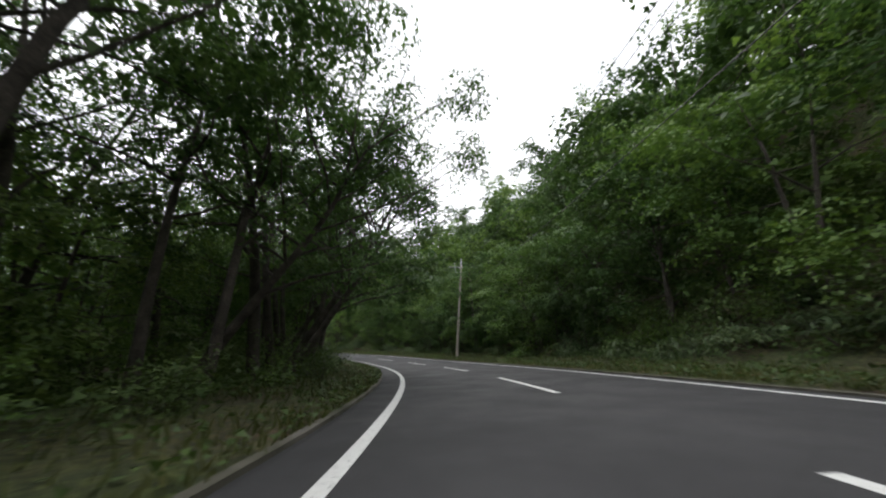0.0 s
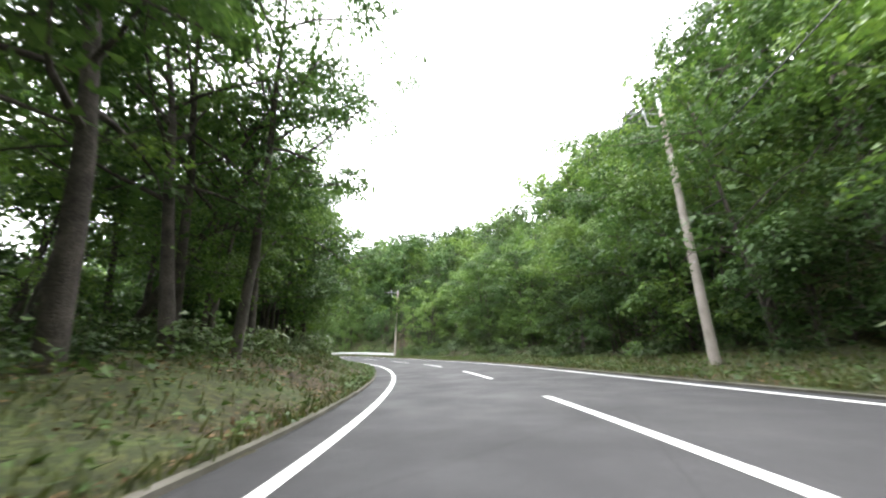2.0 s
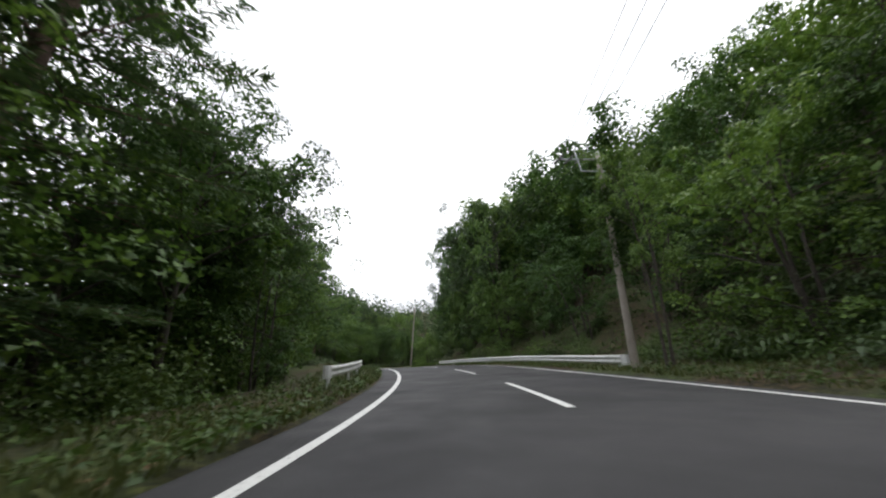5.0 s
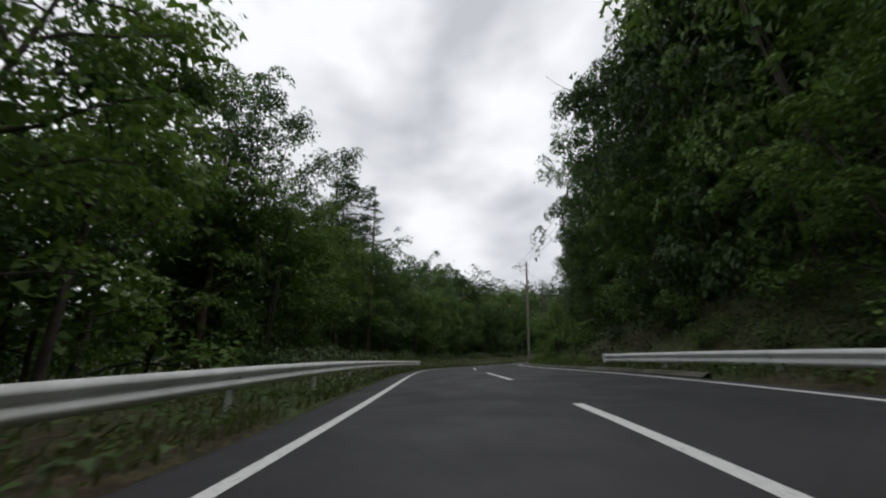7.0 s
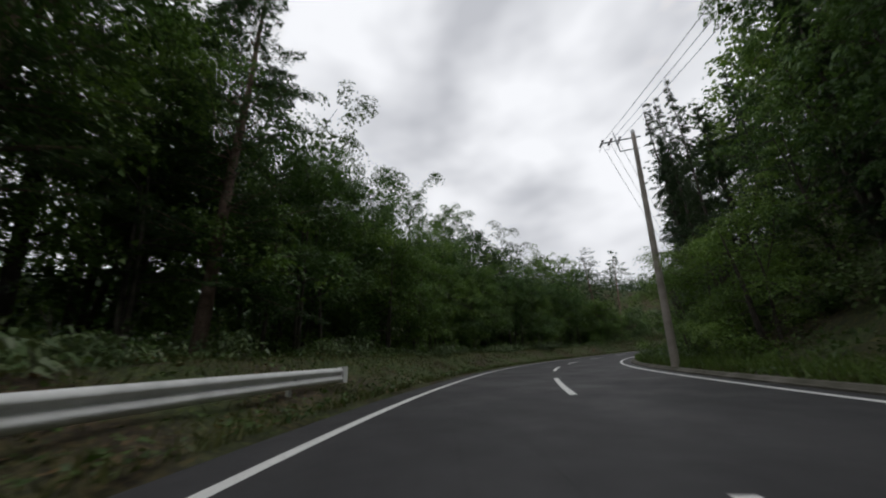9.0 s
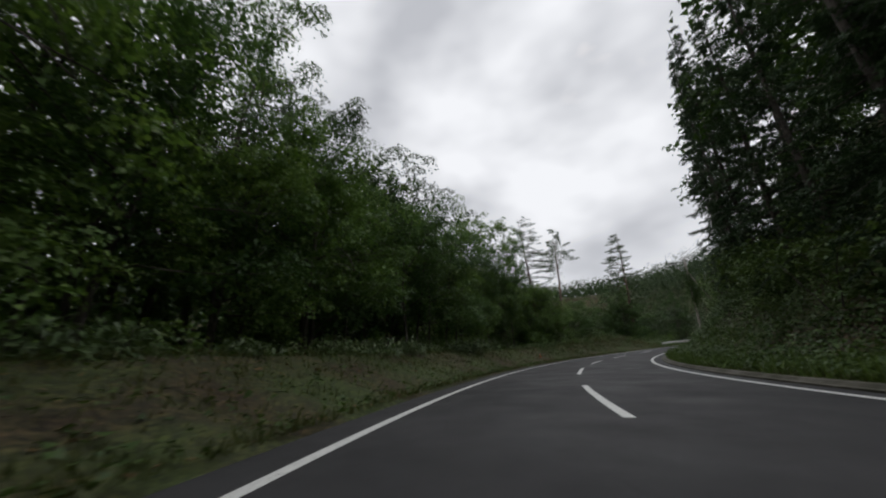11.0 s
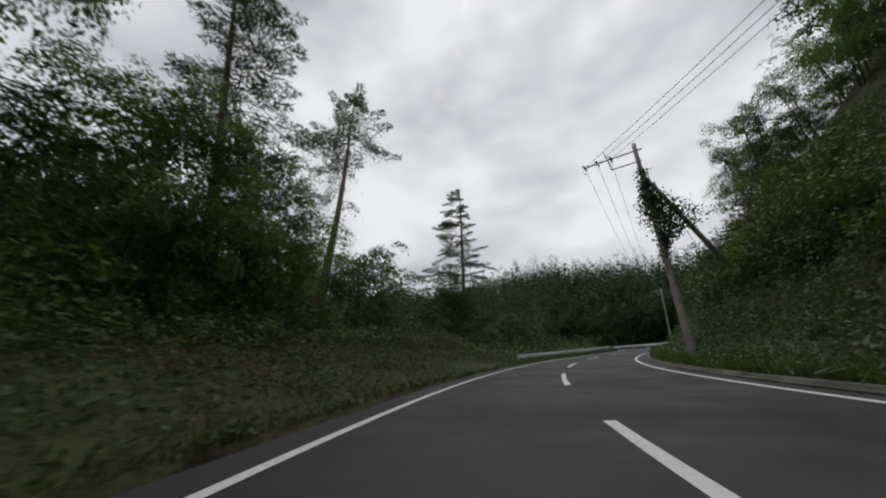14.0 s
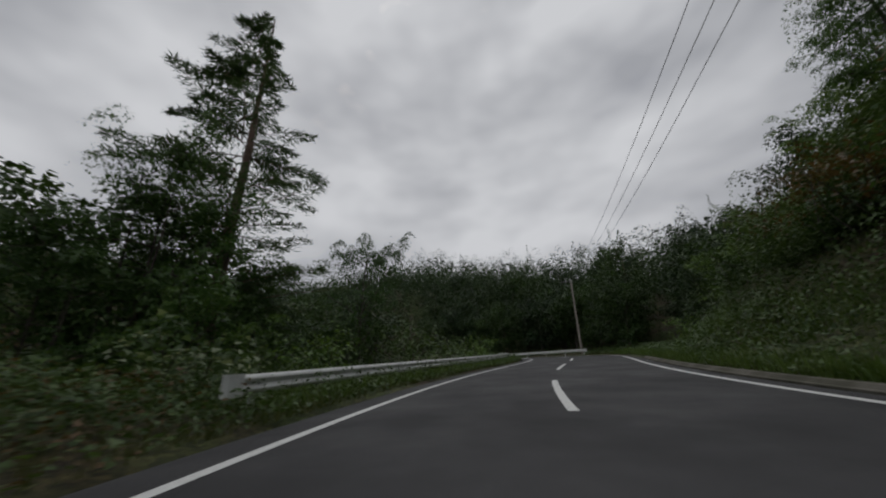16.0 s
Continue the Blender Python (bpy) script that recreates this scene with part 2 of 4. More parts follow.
def beside(x, y):
    """Where (x, y) lies by the road: station, offset to the right and the road's height there."""
    x, y = np.atleast_1d(np.asarray(x, float)), np.atleast_1d(np.asarray(y, float))
    best, at = np.full(x.shape, 1e12), np.zeros(x.shape, int)
    for i in range(0, len(S), 2):
        q = (x - LINE_X[i]) ** 2 + (y - LINE_Y[i]) ** 2
        w = q < best
        best[w], at[w] = q[w], i
    a = turn[at]
    ox, oy = x - LINE_X[at], y - LINE_Y[at]
    d = ox * np.cos(a) + oy * np.sin(a)
    along = -ox * np.sin(a) + oy * np.cos(a)
    return S[at] + along, np.sign(d) * np.sqrt(np.maximum(best - np.minimum(along ** 2, best), 0)), np.interp(S[at] + along, S, LINE_Z), np.sqrt(best)


# cross sections: station, then how the ground goes on each side
# left: bank height, slope beyond the bank; right: slope of the hillside, its greatest height
LEFT_AT = [-60, 15, 25, 35, 58, 66, 98, 106, 165, 176, 184, 189, 194, 198, 225, 250, 330]
LEFT_BANK = [0.3, 0.2, 0.6, 1.3, 1.2, 0.0, 0.0, 0.9, 1.3, 1.5, 1.9, 2.0, 1.0, 0.1, 0.0, 0.6, 0.6]
LEFT_SLOPE = [-0.10, -0.10, -0.02, 0.12, 0.1, -0.2, -0.2, -0.04, -0.05, -0.1, -0.2, -0.25, -0.25, -0.25, -0.25, 0.0, 0.0]
LEFT_FAR = [0.0, 0.0, 0.0, 0.0, 0.0, 0.0, 0.05, 0.05, 0.3, 0.6, 0.7, 0.7, 0.7, 0.7, 0.7, 0.7, 0.6]
RIGHT_AT = [-60, 10, 20, 50, 62, 72, 92, 100, 140, 160, 180, 190, 212, 222, 232, 246, 330]
RIGHT_SLOPE = [0.85, 0.85, 0.9, 0.9, 0.8, 0.7, 0.7, 0.8, 0.8, 1.0, 1.0, 1.1, 1.05, 0.6, 0.22, 0.4, 0.5]
RIGHT_BASE = [7.6, 7.6, 9.4, 9.4, 8.0, 9.0, 9.0, 7.4, 7.0, 5.8, 5.8, 5.6, 5.6, 8.0, 12.0, 11.0, 11.0]


def noise_field(x, y, size, seed):
    r = np.random.RandomState(seed)
    t = np.zeros_like(x)
    for k in range(7):
        a, ph, f = r.uniform(0, 6.28), r.uniform(0, 6.28), (1.0 + 0.7 * k) / size
        t += np.sin((x * np.cos(a) + y * np.sin(a)) * f * 6.28 + ph + 1.3 * np.sin((x * np.sin(a) - y * np.cos(a)) * f * 3.1 + k)) / (1 + 0.6 * k)
    return t / 3.0


def ground_height(x, y):
    s, d, z, far = beside(x, y)
    x, y = np.atleast_1d(np.asarray(x, float)), np.atleast_1d(np.asarray(y, float))
    left, right = d < 0, d >= 0
    far = np.where(far > 60, far, np.abs(d))
    e = far - np.where(left, 3.9, 4.1)
    bank, slope = np.interp(s, LEFT_AT, LEFT_BANK), np.interp(s, LEFT_AT, LEFT_SLOPE)
    step = np.clip((e - 0.6) / 3.4, 0, 1)
    zl = bank * step * step * (3 - 2 * step) + np.clip(e - 4.0, 0, 28) * slope
    rs, rb = np.interp(s, RIGHT_AT, RIGHT_SLOPE), np.interp(s, RIGHT_AT, RIGHT_BASE)
    zr = np.clip(e, 0, 30) * 0.07 + np.clip(far - rb, 0, 30) * rs
    h = np.where(left, zl, zr)
    h += np.clip(far - 38, 0, 70) * np.where(left, np.interp(s, LEFT_AT, LEFT_FAR), 0.2)
    # the hill behind the last bend: its crest runs level
    h += np.clip((y - 205) / 30, 0, 1) * np.clip((far - 12) / 22, 0, 1) * np.clip(-0.22 * (x + 100), -7, 10)
    rough = np.clip(e / 3.0, 0, 1)
    h += rough * (0.10 * noise_field(x, y, 5.0, 3) + np.clip(e / 25, 0, 1) * 0.9 * noise_field(x, y, 28.0, 4)) + np.clip((far - 70) / 60, 0, 1) * 6 * noise_field(x, y, 120.0, 5)
    return z + np.where(e < 0.1, -0.35, h + 0.02)


def ground_at(x, y):
    return float(ground_height(x, y)[0])


def mesh_from(name, verts, faces, mats, smooth=False):
    me = bpy.data.meshes.new(name)
    me.from_pydata([tuple(v) for v in verts], [], faces)
    for m in mats if isinstance(mats, (list, tuple)) else [mats]:
        me.materials.append(m)
    if smooth:
        me.polygons.foreach_set("use_smooth", [True] * len(me.polygons))
    me.update()
    return me


def grid_mesh(name, pts, mat, smooth=True):
    """A sheet from an array of points (rows, columns, 3)."""
    r, c = pts.shape[:2]
    i = np.arange(r * c).reshape(r, c)
    q = np.stack([i[:-1, :-1], i[:-1, 1:], i[1:, 1:], i[1:, :-1]], -1).reshape(-1, 4)
    me = bpy.data.meshes.new(name)
    me.vertices.add(r * c)
    me.vertices.foreach_set("co", pts.reshape(-1).astype(np.float32))
    me.loops.add(q.size)
    me.loops.foreach_set("vertex_index", q.reshape(-1).astype(np.int32))
    me.polygons.add(len(q))
    me.polygons.foreach_set("loop_start", np.arange(0, q.size, 4, dtype=np.int32))
    me.polygons.foreach_set("use_smooth", np.full(len(q), smooth))
    me.materials.append(mat)
    me.update(calc_edges=True)
    me.validate()
    return me


def part(name, me, parent, label=""):
    ob = new(name, me)
    ob.parent = parent
    return tagged(ob, label)


# ---- ground: one sheet to the horizon ----
def stretched(lo, hi, step):
    inner = np.arange(lo, hi + 0.01, step)
    reach = step * 1.25 ** np.arange(1, 33)
    out = np.cumsum(reach)
    out = out[out < 2500]
    return np.concatenate([lo - out[::-1], inner, hi + out])


gx, gy = stretched(-165, 45, 1.5), stretched(-25, 225, 1.5)
GX, GY = np.meshgrid(gx, gy)
gz = ground_height(GX.ravel(), GY.ravel()).reshape(GX.shape)
tagged(new("ground", grid_mesh("ground", np.stack([GX, GY, gz], -1), GROUND)), "forest floor of brown leaf litter, soil and moss", "ground", kind="structure")


def strip(name, s0, s1, profile, mat, step=0.5, smooth=True):
    """A long piece along the road with the cross section given as (offset, height) pairs."""
    s = np.arange(s0, s1 + step / 2, step)
    pts = np.stack([road(s, d, up) for d, up in profile], 1)
    return grid_mesh(name, pts, mat, smooth)


# asphalt with a slight fall to both sides, edges running down into the ground
tagged(new("road", strip("road", -50, 300, [(-4.15, -0.4), (-4.05, -0.03), (-3.9, 0.0), (-1.5, 0.0), (0, 0.0), (1.5, 0.0), (3.9, 0.0), (4.05, -0.03), (4.15, -0.4)], ASPHALT, smooth=False)),
       "worn grey two-lane asphalt road with fine cracks", "road", kind="structure")
LIFT = 0.006
edge = 0.075
for nm, d in (("edge_line_left", LEFT_LINE), ("edge_line_right", RIGHT_LINE)):
    tagged(new(nm, strip(nm, -40, 290, [(d - edge, LIFT), (d + edge, LIFT)], PAINT, smooth=False)), "solid white painted edge line on the asphalt", "road marking", kind="structure")
dash_group = "dashes of the centre line"
for k in range(-4, 28):
    s0 = DASH_START + 10 * k
    tagged(new("centre_line_dash", strip("centre_line_dash", s0, s0 + 5.0, [(-edge, LIFT), (edge, LIFT)], PAINT, smooth=False)), "white painted dash on the asphalt", "road marking", dash_group, "structure")
# shallow concrete gutter along the foot of the hillside, and a low kerb on the inside of the first bend
# the gutter's dark mossy colour also holds the shadow below the overhanging grass
tagged(new("gutter", strip("gutter", 96, 216, [(4.02, -0.3), (4.02, 0.02), (4.10, 0.03), (4.16, 0.09), (4.27, 0.10), (4.30, -0.3)], MOSSY, smooth=False)),
       "weathered concrete gutter kerb beside the asphalt", "kerb", kind="structure")
tagged(new("kerb", strip("kerb", -40, 66, [(4.02, -0.3), (4.02, 0.03), (4.12, 0.035), (4.14, -0.3)], MOSSY, smooth=False)),
       "low weathered concrete edging beside the asphalt", "kerb", kind="structure")
tagged(new("kerb", strip("kerb", -40, 62, [(-4.02, -0.3), (-4.02, 0.03), (-4.12, 0.04), (-4.14, -0.3)], MOSSY, smooth=False)),
       "low mossy concrete edging on the inside of the bend", "kerb", kind="structure")


# ---- vegetation ----
def leaf_mesh(name, c, n, size, aspect, mat, rng, fold=0.18, along=None):
    """Many folded leaves as one mesh: centres c, facings n, lengths size."""
    k = len(c)
    n = n / np.maximum(np.linalg.norm(n, axis=1, keepdims=True), 1e-6)
    a = rng.normal(size=(k, 3)) if along is None else along
    a = a - n * (a * n).sum(1, keepdims=True)
    a /= np.maximum(np.linalg.norm(a, axis=1, keepdims=True), 1e-6)
    b = np.cross(n, a)
    L, Wd = (size / 2)[:, None], (size * aspect / 2)[:, None]
    v = np.stack([c - a * L, c + b * Wd + n * Wd * fold + a * L * 0.1, c + a * L, c - b * Wd + n * Wd * fold + a * L * 0.1], 1).reshape(-1, 3)
    return quads(name, v, mat)


def tri_leaves(name, c, n, size, aspect, mat, rng, along=None):
    """Many pointed leaves as one mesh of single triangles."""
    k = len(c)
    n = n / np.maximum(np.linalg.norm(n, axis=1, keepdims=True), 1e-6)
    a = rng.normal(size=(k, 3)) if along is None else along
    a = a - n * (a * n).sum(1, keepdims=True)
    a /= np.maximum(np.linalg.norm(a, axis=1, keepdims=True), 1e-6)
    b = np.cross(n, a)
    L, Wd = (size / 2)[:, None], (size * aspect / 2)[:, None]
    v = np.stack([c - a * L * 0.75 + b * Wd, c + a * L * 1.05, c - a * L * 0.75 - b * Wd], 1).reshape(-1, 3)
    return quads(name, v, mat, 3)


def quads(name, v, mat, q=4):
    k = len(v) // q
    me = bpy.data.meshes.new(name)
    me.vertices.add(q * k)
    me.vertices.foreach_set("co", v.reshape(-1).astype(np.float32))
    me.loops.add(q * k)
    me.loops.foreach_set("vertex_index", np.arange(q * k, dtype=np.int32))
    me.polygons.add(k)
    me.polygons.foreach_set("loop_start", np.arange(0, q * k, q, dtype=np.int32))
    me.materials.append(mat)
    me.update(calc_edges=True)
    return me


def tube_mesh(name, lines, mat, sides=6):
    """Tapered limbs: each line is a list of (point, radius)."""
    verts, faces = [], []
    for line in lines:
        base = len(verts)
        for i, (p, r) in enumerate(line):
            p = Vector(p)
            q = Vector(line[min(i + 1, len(line) - 1)][0]) - Vector(line[max(i - 1, 0)][0])
            u = q.orthogonal().normalized() if q.length else Vector((1, 0, 0))
            w = q.normalized().cross(u)
            for k in range(sides):
                t = 2 * math.pi * k / sides
                verts.append(p + (u * math.cos(t) + w * math.sin(t)) * r)
        for i in range(len(line) - 1):
            for k in range(sides):
                a, b = base + i * sides + k, base + i * sides + (k + 1) % sides
                faces.append((a, b, b + sides, a + sides))
        faces.append(tuple(base + (len(line) - 1) * sides + k for k in range(sides)))
    return mesh_from(name, verts, faces, mat, True)


def limb(rng, start, way, length, r0, r1, steps=5, droop=0.0, wander=0.18):
    out, p, w = [], np.array(start, float), np.array(way, float) / np.linalg.norm(way)
    for i in range(steps + 1):
        out.append((tuple(p), r0 + (r1 - r0) * i / steps))
        w = w + rng.normal(size=3) * wander + np.array([0, 0, -droop])
        w /= np.linalg.norm(w)
        p = p + w * length / steps
    return out


def leaf_pads(rng, centres, wide, many, flat):
    """Places and facings of the leaves of domed pads of foliage: most lie in the upper skin of the pad, some hang below its rim."""
    at = np.repeat(np.arange(len(centres)), many)
    k = len(at)
    az, rr = rng.uniform(0, 6.283, k), np.sqrt(rng.uniform(0, 1, k))
    lobes = 1 + 0.22 * np.sin(3 * az + at * 1.7) + 0.14 * np.sin(7 * az + at * 2.9)
    rr = rr * lobes
    o = np.stack([rr * np.cos(az), rr * np.sin(az), np.zeros(k)], -1)
    rise = 3.2 * flat * (0.75 - 0.9 * rr ** 2) - np.abs(rng.normal(size=k)) * 0.22
    o[:, 2] = rise * 0.8
    tilt = rng.normal(size=(len(centres), 2)) * 0.22
    o[:, 2] += (o[:, :2] * tilt[at]).sum(1)
    n = np.array([0, 0, 0.9]) + o * (0.9, 0.9, 0.3) + rng.normal(size=(k, 3)) * 0.38
    return centres[at] + o * wide[at][:, None], n


def broadleaf(seed, h, spread, clear, leaves, size, mat, per=48, clump=0.85, trunks=1, lean=0.0, inner=1.0, low=0.1, flat=0.26, kite=True):
    """A broad-leaved tree of height h: trunk, limbs and a crown of leafy clumps hung on twig ends. Returns (trunk mesh, crown mesh)."""
    rng = np.random.RandomState(seed)
    lines, tips = [], []
    for tr in range(trunks):
        off = rng.normal(size=2) * 0.35 * (trunks > 1)
        top = h * rng.uniform(0.8, 0.92)
        r0 = (0.012 * h + 0.03) * (0.8 if trunks > 1 else 1.0)
        trunk = limb(rng, (off[0], off[1], -0.4), (lean + rng.normal() * 0.06 + off[0] * 0.14, rng.normal() * 0.06 + off[1] * 0.14, 1), top + 0.4, r0, 0.02, 9, 0.0, 0.035)
        lines.append(trunk)
        count = int(13 / trunks) + 3
        for b in range(count):
            f = clear + (1 - clear) * (b + rng.uniform(0, 0.8)) / count
            p = np.array(trunk[min(int(f * 9), 8)][0]) * (1 - (f * 9) % 1) + np.array(trunk[min(int(f * 9) + 1, 9)][0]) * ((f * 9) % 1)
            az = b * 2.4 + rng.uniform(-0.5, 0.5)
            reach = spread * (0.55 + 0.75 * math.sin(math.pi * min(max((f - clear) / (1 - clear), 0.08), 0.95)) ** 0.6) * rng.uniform(0.7, 1.1)
            way = (math.cos(az), math.sin(az), rng.uniform(low, 0.6) + 0.5 * f)
            br = limb(rng, p, way, reach, r0 * 0.42 * (1.1 - f * 0.6), 0.012, 5, 0.03, 0.16)
            lines.append(br)
            for i in range(2, 6):
                for _ in range(2):
                    q = np.array(br[i][0])
                    tw = limb(rng, q, (way[0] + rng.normal() * 0.7, way[1] + rng.normal() * 0.7, rng.normal() * 0.5 + 0.15), reach * rng.uniform(0.2, 0.42), 0.014, 0.006, 2, 0.02, 0.2)
                    if per > 30 and rng.uniform() < 0.14:
                        lines.append(tw)
                    tips.append(tw[-1][0])
                    tips.append(tw[1][0])
        for _ in range(6):
            tips.append(tuple(np.array(trunk[9][0]) + rng.normal(size=3) * (0.5, 0.5, 0.45) * spread * 0.25))
    tips = np.array(tips)
    reach_now = np.hypot(tips[:, 0], tips[:, 1])
    tips = tips[reach_now < np.percentile(reach_now, 97)]
    pads = max(leaves // per, 1)
    cl = tips[rng.randint(0, len(tips), pads)] + rng.normal(size=(pads, 3)) * (0.14, 0.14, 0.1)
    wide = clump * rng.uniform(0.42, 0.85, pads)
    many = np.maximum((per * (2 if kite else 1) * (wide / (0.64 * clump)) ** 2).astype(int), 4)
    c, n = leaf_pads(rng, cl, wide, many, flat)
    leaf = size * (0.74 if kite else 1.0)
    sz = leaf * rng.uniform(0.6, 1.35, len(c))
    k = int(leaves / 5 * inner)
    ci = tips[rng.randint(0, len(tips), k)] * np.array([0.62, 0.62, 0.93]) + rng.normal(size=(k, 3)) * 0.25
    c, n = np.concatenate([c, ci]), np.concatenate([n, np.array([0, 0, 0.7]) + rng.normal(size=(k, 3)) * 0.7])
    sz = np.concatenate([sz, size * rng.uniform(1.2, 1.8, k)])
    stems = [q for q in lines if len(q) == 10]
    return tube_mesh("trunk", stems, BARK, 7 if kite else 5), tri_leaves("crown", c, n, sz, 0.9, mat, rng), tube_mesh("branchwork", [q for q in lines if len(q) != 10], BARK, 4 if kite else 3)


def conifer(seed, h, spread, clear, sprays, size, mat, bark, droop=0.05, gaps=0.0, whorls=26, power=0.8):
    """A larch or spruce: straight trunk, whorls of branches that get shorter upward, needle sprays along them."""
    rng = np.random.RandomState(seed)
    lines = [limb(rng, (0, 0, -0.4), (0, 0, 1), h + 0.4, 0.011 * h + 0.02, 0.015, 10, 0.0, 0.012)]
    cs, ns, al = [], [], []
    wts, brs = [], []
    for w in range(whorls):
        f = clear + (1 - clear) * (w + rng.uniform(0, 0.6)) / whorls
        if rng.uniform() < gaps:
            continue
        for b in range(rng.randint(4, 7)):
            az = rng.uniform(0, 6.283)
            reach = max(spread * ((1 - f) / (1 - clear)) ** power * rng.uniform(0.55, 1.1), 0.25)
            up = rng.uniform(-0.12, 0.28) + 0.35 * max(f - 0.7, 0)
            br = limb(rng, (0, 0, f * h), (math.cos(az), math.sin(az), up), reach, 0.025 * (1.15 - f) + 0.006, 0.005, 5, droop * rng.uniform(0.3, 1.4), 0.07)
            lines.append(br)
            brs.append(np.array([q for q, _ in br]))
            wts.append(reach)
    wts = np.array(wts) / np.sum(wts)
    ids = rng.choice(len(brs), sprays, p=wts)
    t = rng.uniform(0.12, 1.0, sprays) ** 0.8 * 5
    k = np.minimum(t.astype(int), 4)
    B = np.array(brs)
    p = B[ids, k] + (B[ids, k + 1] - B[ids, k]) * (t - k)[:, None]
    way = B[ids, k + 1] - B[ids, k]
    way /= np.maximum(np.linalg.norm(way, axis=1, keepdims=True), 1e-6)
    side = np.cross(way, np.array([0, 0, 1.0])) * rng.choice([-1, 1], sprays)[:, None]
    a = way * rng.uniform(0.2, 1.0, sprays)[:, None] + side * rng.uniform(0.2, 1.0, sprays)[:, None] + np.array([0, 0, -0.25]) + rng.normal(size=p.shape) * 0.2
    sz = size * rng.uniform(0.6, 1.3, sprays)
    p = p + side * (np.abs(rng.normal(size=sprays)) * 0.16 * np.linalg.norm(B[ids, 5] - B[ids, 0], axis=1) * (1.15 - t / 5))[:, None]
    p = p + a / np.linalg.norm(a, axis=1, keepdims=True) * sz[:, None] * 0.45
    n = np.array([0, 0, 1.0]) + rng.normal(size=p.shape) * 0.45
    return tube_mesh("trunk", lines[:1], bark, 8), tri_leaves("crown", p, n, sz, 0.17, mat, rng, a), tube_mesh("branchwork", lines[1:], bark, 3)


def shrub(seed, h, spread, leaves, size, aspect, mat, droopy=0.0):
    """A bush of many thin stems; its leaves sit in tufts at the stems' ends."""
    rng = np.random.RandomState(seed)
    lines, tips = [], []
    for _ in range(11):
        az, out = rng.uniform(0, 6.283), rng.uniform(0.1, 1.0) ** 0.7
        st = limb(rng, (rng.normal() * 0.25 * spread, rng.normal() * 0.25 * spread, -0.2), (math.cos(az) * out * spread / h, math.sin(az) * out * spread / h, 1), h * rng.uniform(0.55, 1.05), 0.02, 0.006, 5, 0.05, 0.13)
        lines.append(st)
        tips += [q for q, _ in st[1:]]
    tips = np.array(tips)
    per = 20
    cl = tips[rng.randint(0, len(tips), leaves // per)] + rng.normal(size=(leaves // per, 3)) * (0.16 * spread, 0.16 * spread, 0.12 * h)
    c = np.repeat(cl, per, 0)
    o = np.clip(rng.normal(size=c.shape), -1.5, 1.5) * 0.24 * (1, 1, 0.6)
    c = c + o
    c[:, 2] = np.abs(c[:, 2])
    n = np.array([0, 0, 0.9]) + o * 1.2 + rng.normal(size=c.shape) * 0.4
    a = o + rng.normal(size=c.shape) * 0.1 - np.array([0, 0, droopy])
    return tube_mesh("stem", lines, BARK, 3), tri_leaves("foliage", c, n, size * rng.uniform(0.6, 1.3, len(c)), aspect * (1.3 if droopy else 1.15), mat, rng, along=a)


def plant(kind, meshes, x, y, turn_z, scale, label, category, group, sink=0.15, tip=None):
    """Sets one tree or shrub as a thing with its wood and its leaves."""
    tilt = Vector((0, 0, 1)).rotation_difference(Vector(tip)).to_matrix().to_4x4() if tip else Matrix.Identity(4)
    m = Matrix.Translation((x, y, ground_at(x, y) - sink * 0.3)) @ tilt @ pose(0, 0, 0, 0, 0, turn_z) @ Matrix.Diagonal((*(scale if isinstance(scale, tuple) else (scale,) * 3), 1))
    ob = new(kind)
    cat_is_shrub = category == "shrub"
    ob.matrix_world = m
    ob.empty_display_size = 0.3
    pieces = [part(me.name.split(".")[0], me, ob) for me in meshes[:2]]
    for me in meshes[2:]:
        tagged(part("branchwork", me, pieces[0]), kind="stuff")
    if cat_is_shrub:
        for piece in pieces:
            tagged(piece, kind="stuff")
    return tagged(ob, label, category, group)


OAKS = [broadleaf(11, 10, 3.6, 0.3, 5800, 0.155, LEAF_OAK, inner=0.6), broadleaf(12, 10, 3.3, 0.24, 5800, 0.155, LEAF_MAPLE, inner=0.6), broadleaf(13, 10, 3.9, 0.34, 5800, 0.155, LEAF_DARK, lean=0.06, inner=0.6)]
FULL = [broadleaf(21, 8, 3.4, 0.06, 5000, 0.172, LEAF_MAPLE, trunks=3, low=-0.5, inner=0.75), broadleaf(22, 8, 3.2, 0.05, 5000, 0.172, LEAF_OAK, trunks=3, low=-0.5, inner=0.75), broadleaf(23, 8, 3.6, 0.07, 5000, 0.172, LEAF_DARK, trunks=2, low=-0.5, inner=0.75)]
EDGE = [broadleaf(24, 9, 3.5, 0.12, 5500, 0.174, LEAF_MAPLE, trunks=2, low=-0.45, inner=0.75, clump=1.15, flat=0.2), broadleaf(25, 9, 3.3, 0.1, 5500, 0.174, LEAF_MAPLE, trunks=2, low=-0.45, inner=0.75, clump=1.15, flat=0.2), broadleaf(26, 9, 3.6, 0.14, 5500, 0.174, LEAF_OAK, trunks=2, low=-0.45, inner=0.75, clump=1.15, flat=0.2)]
BUSHY = [broadleaf(27, 8, 3.3, 0.05, 10000, 0.128, LEAF_MAPLE, trunks=3, low=-0.5, inner=0.7, clump=1.0), broadleaf(28, 8, 3.1, 0.05, 10000, 0.128, LEAF_OAK, trunks=3, low=-0.5, inner=0.7, clump=1.0)]
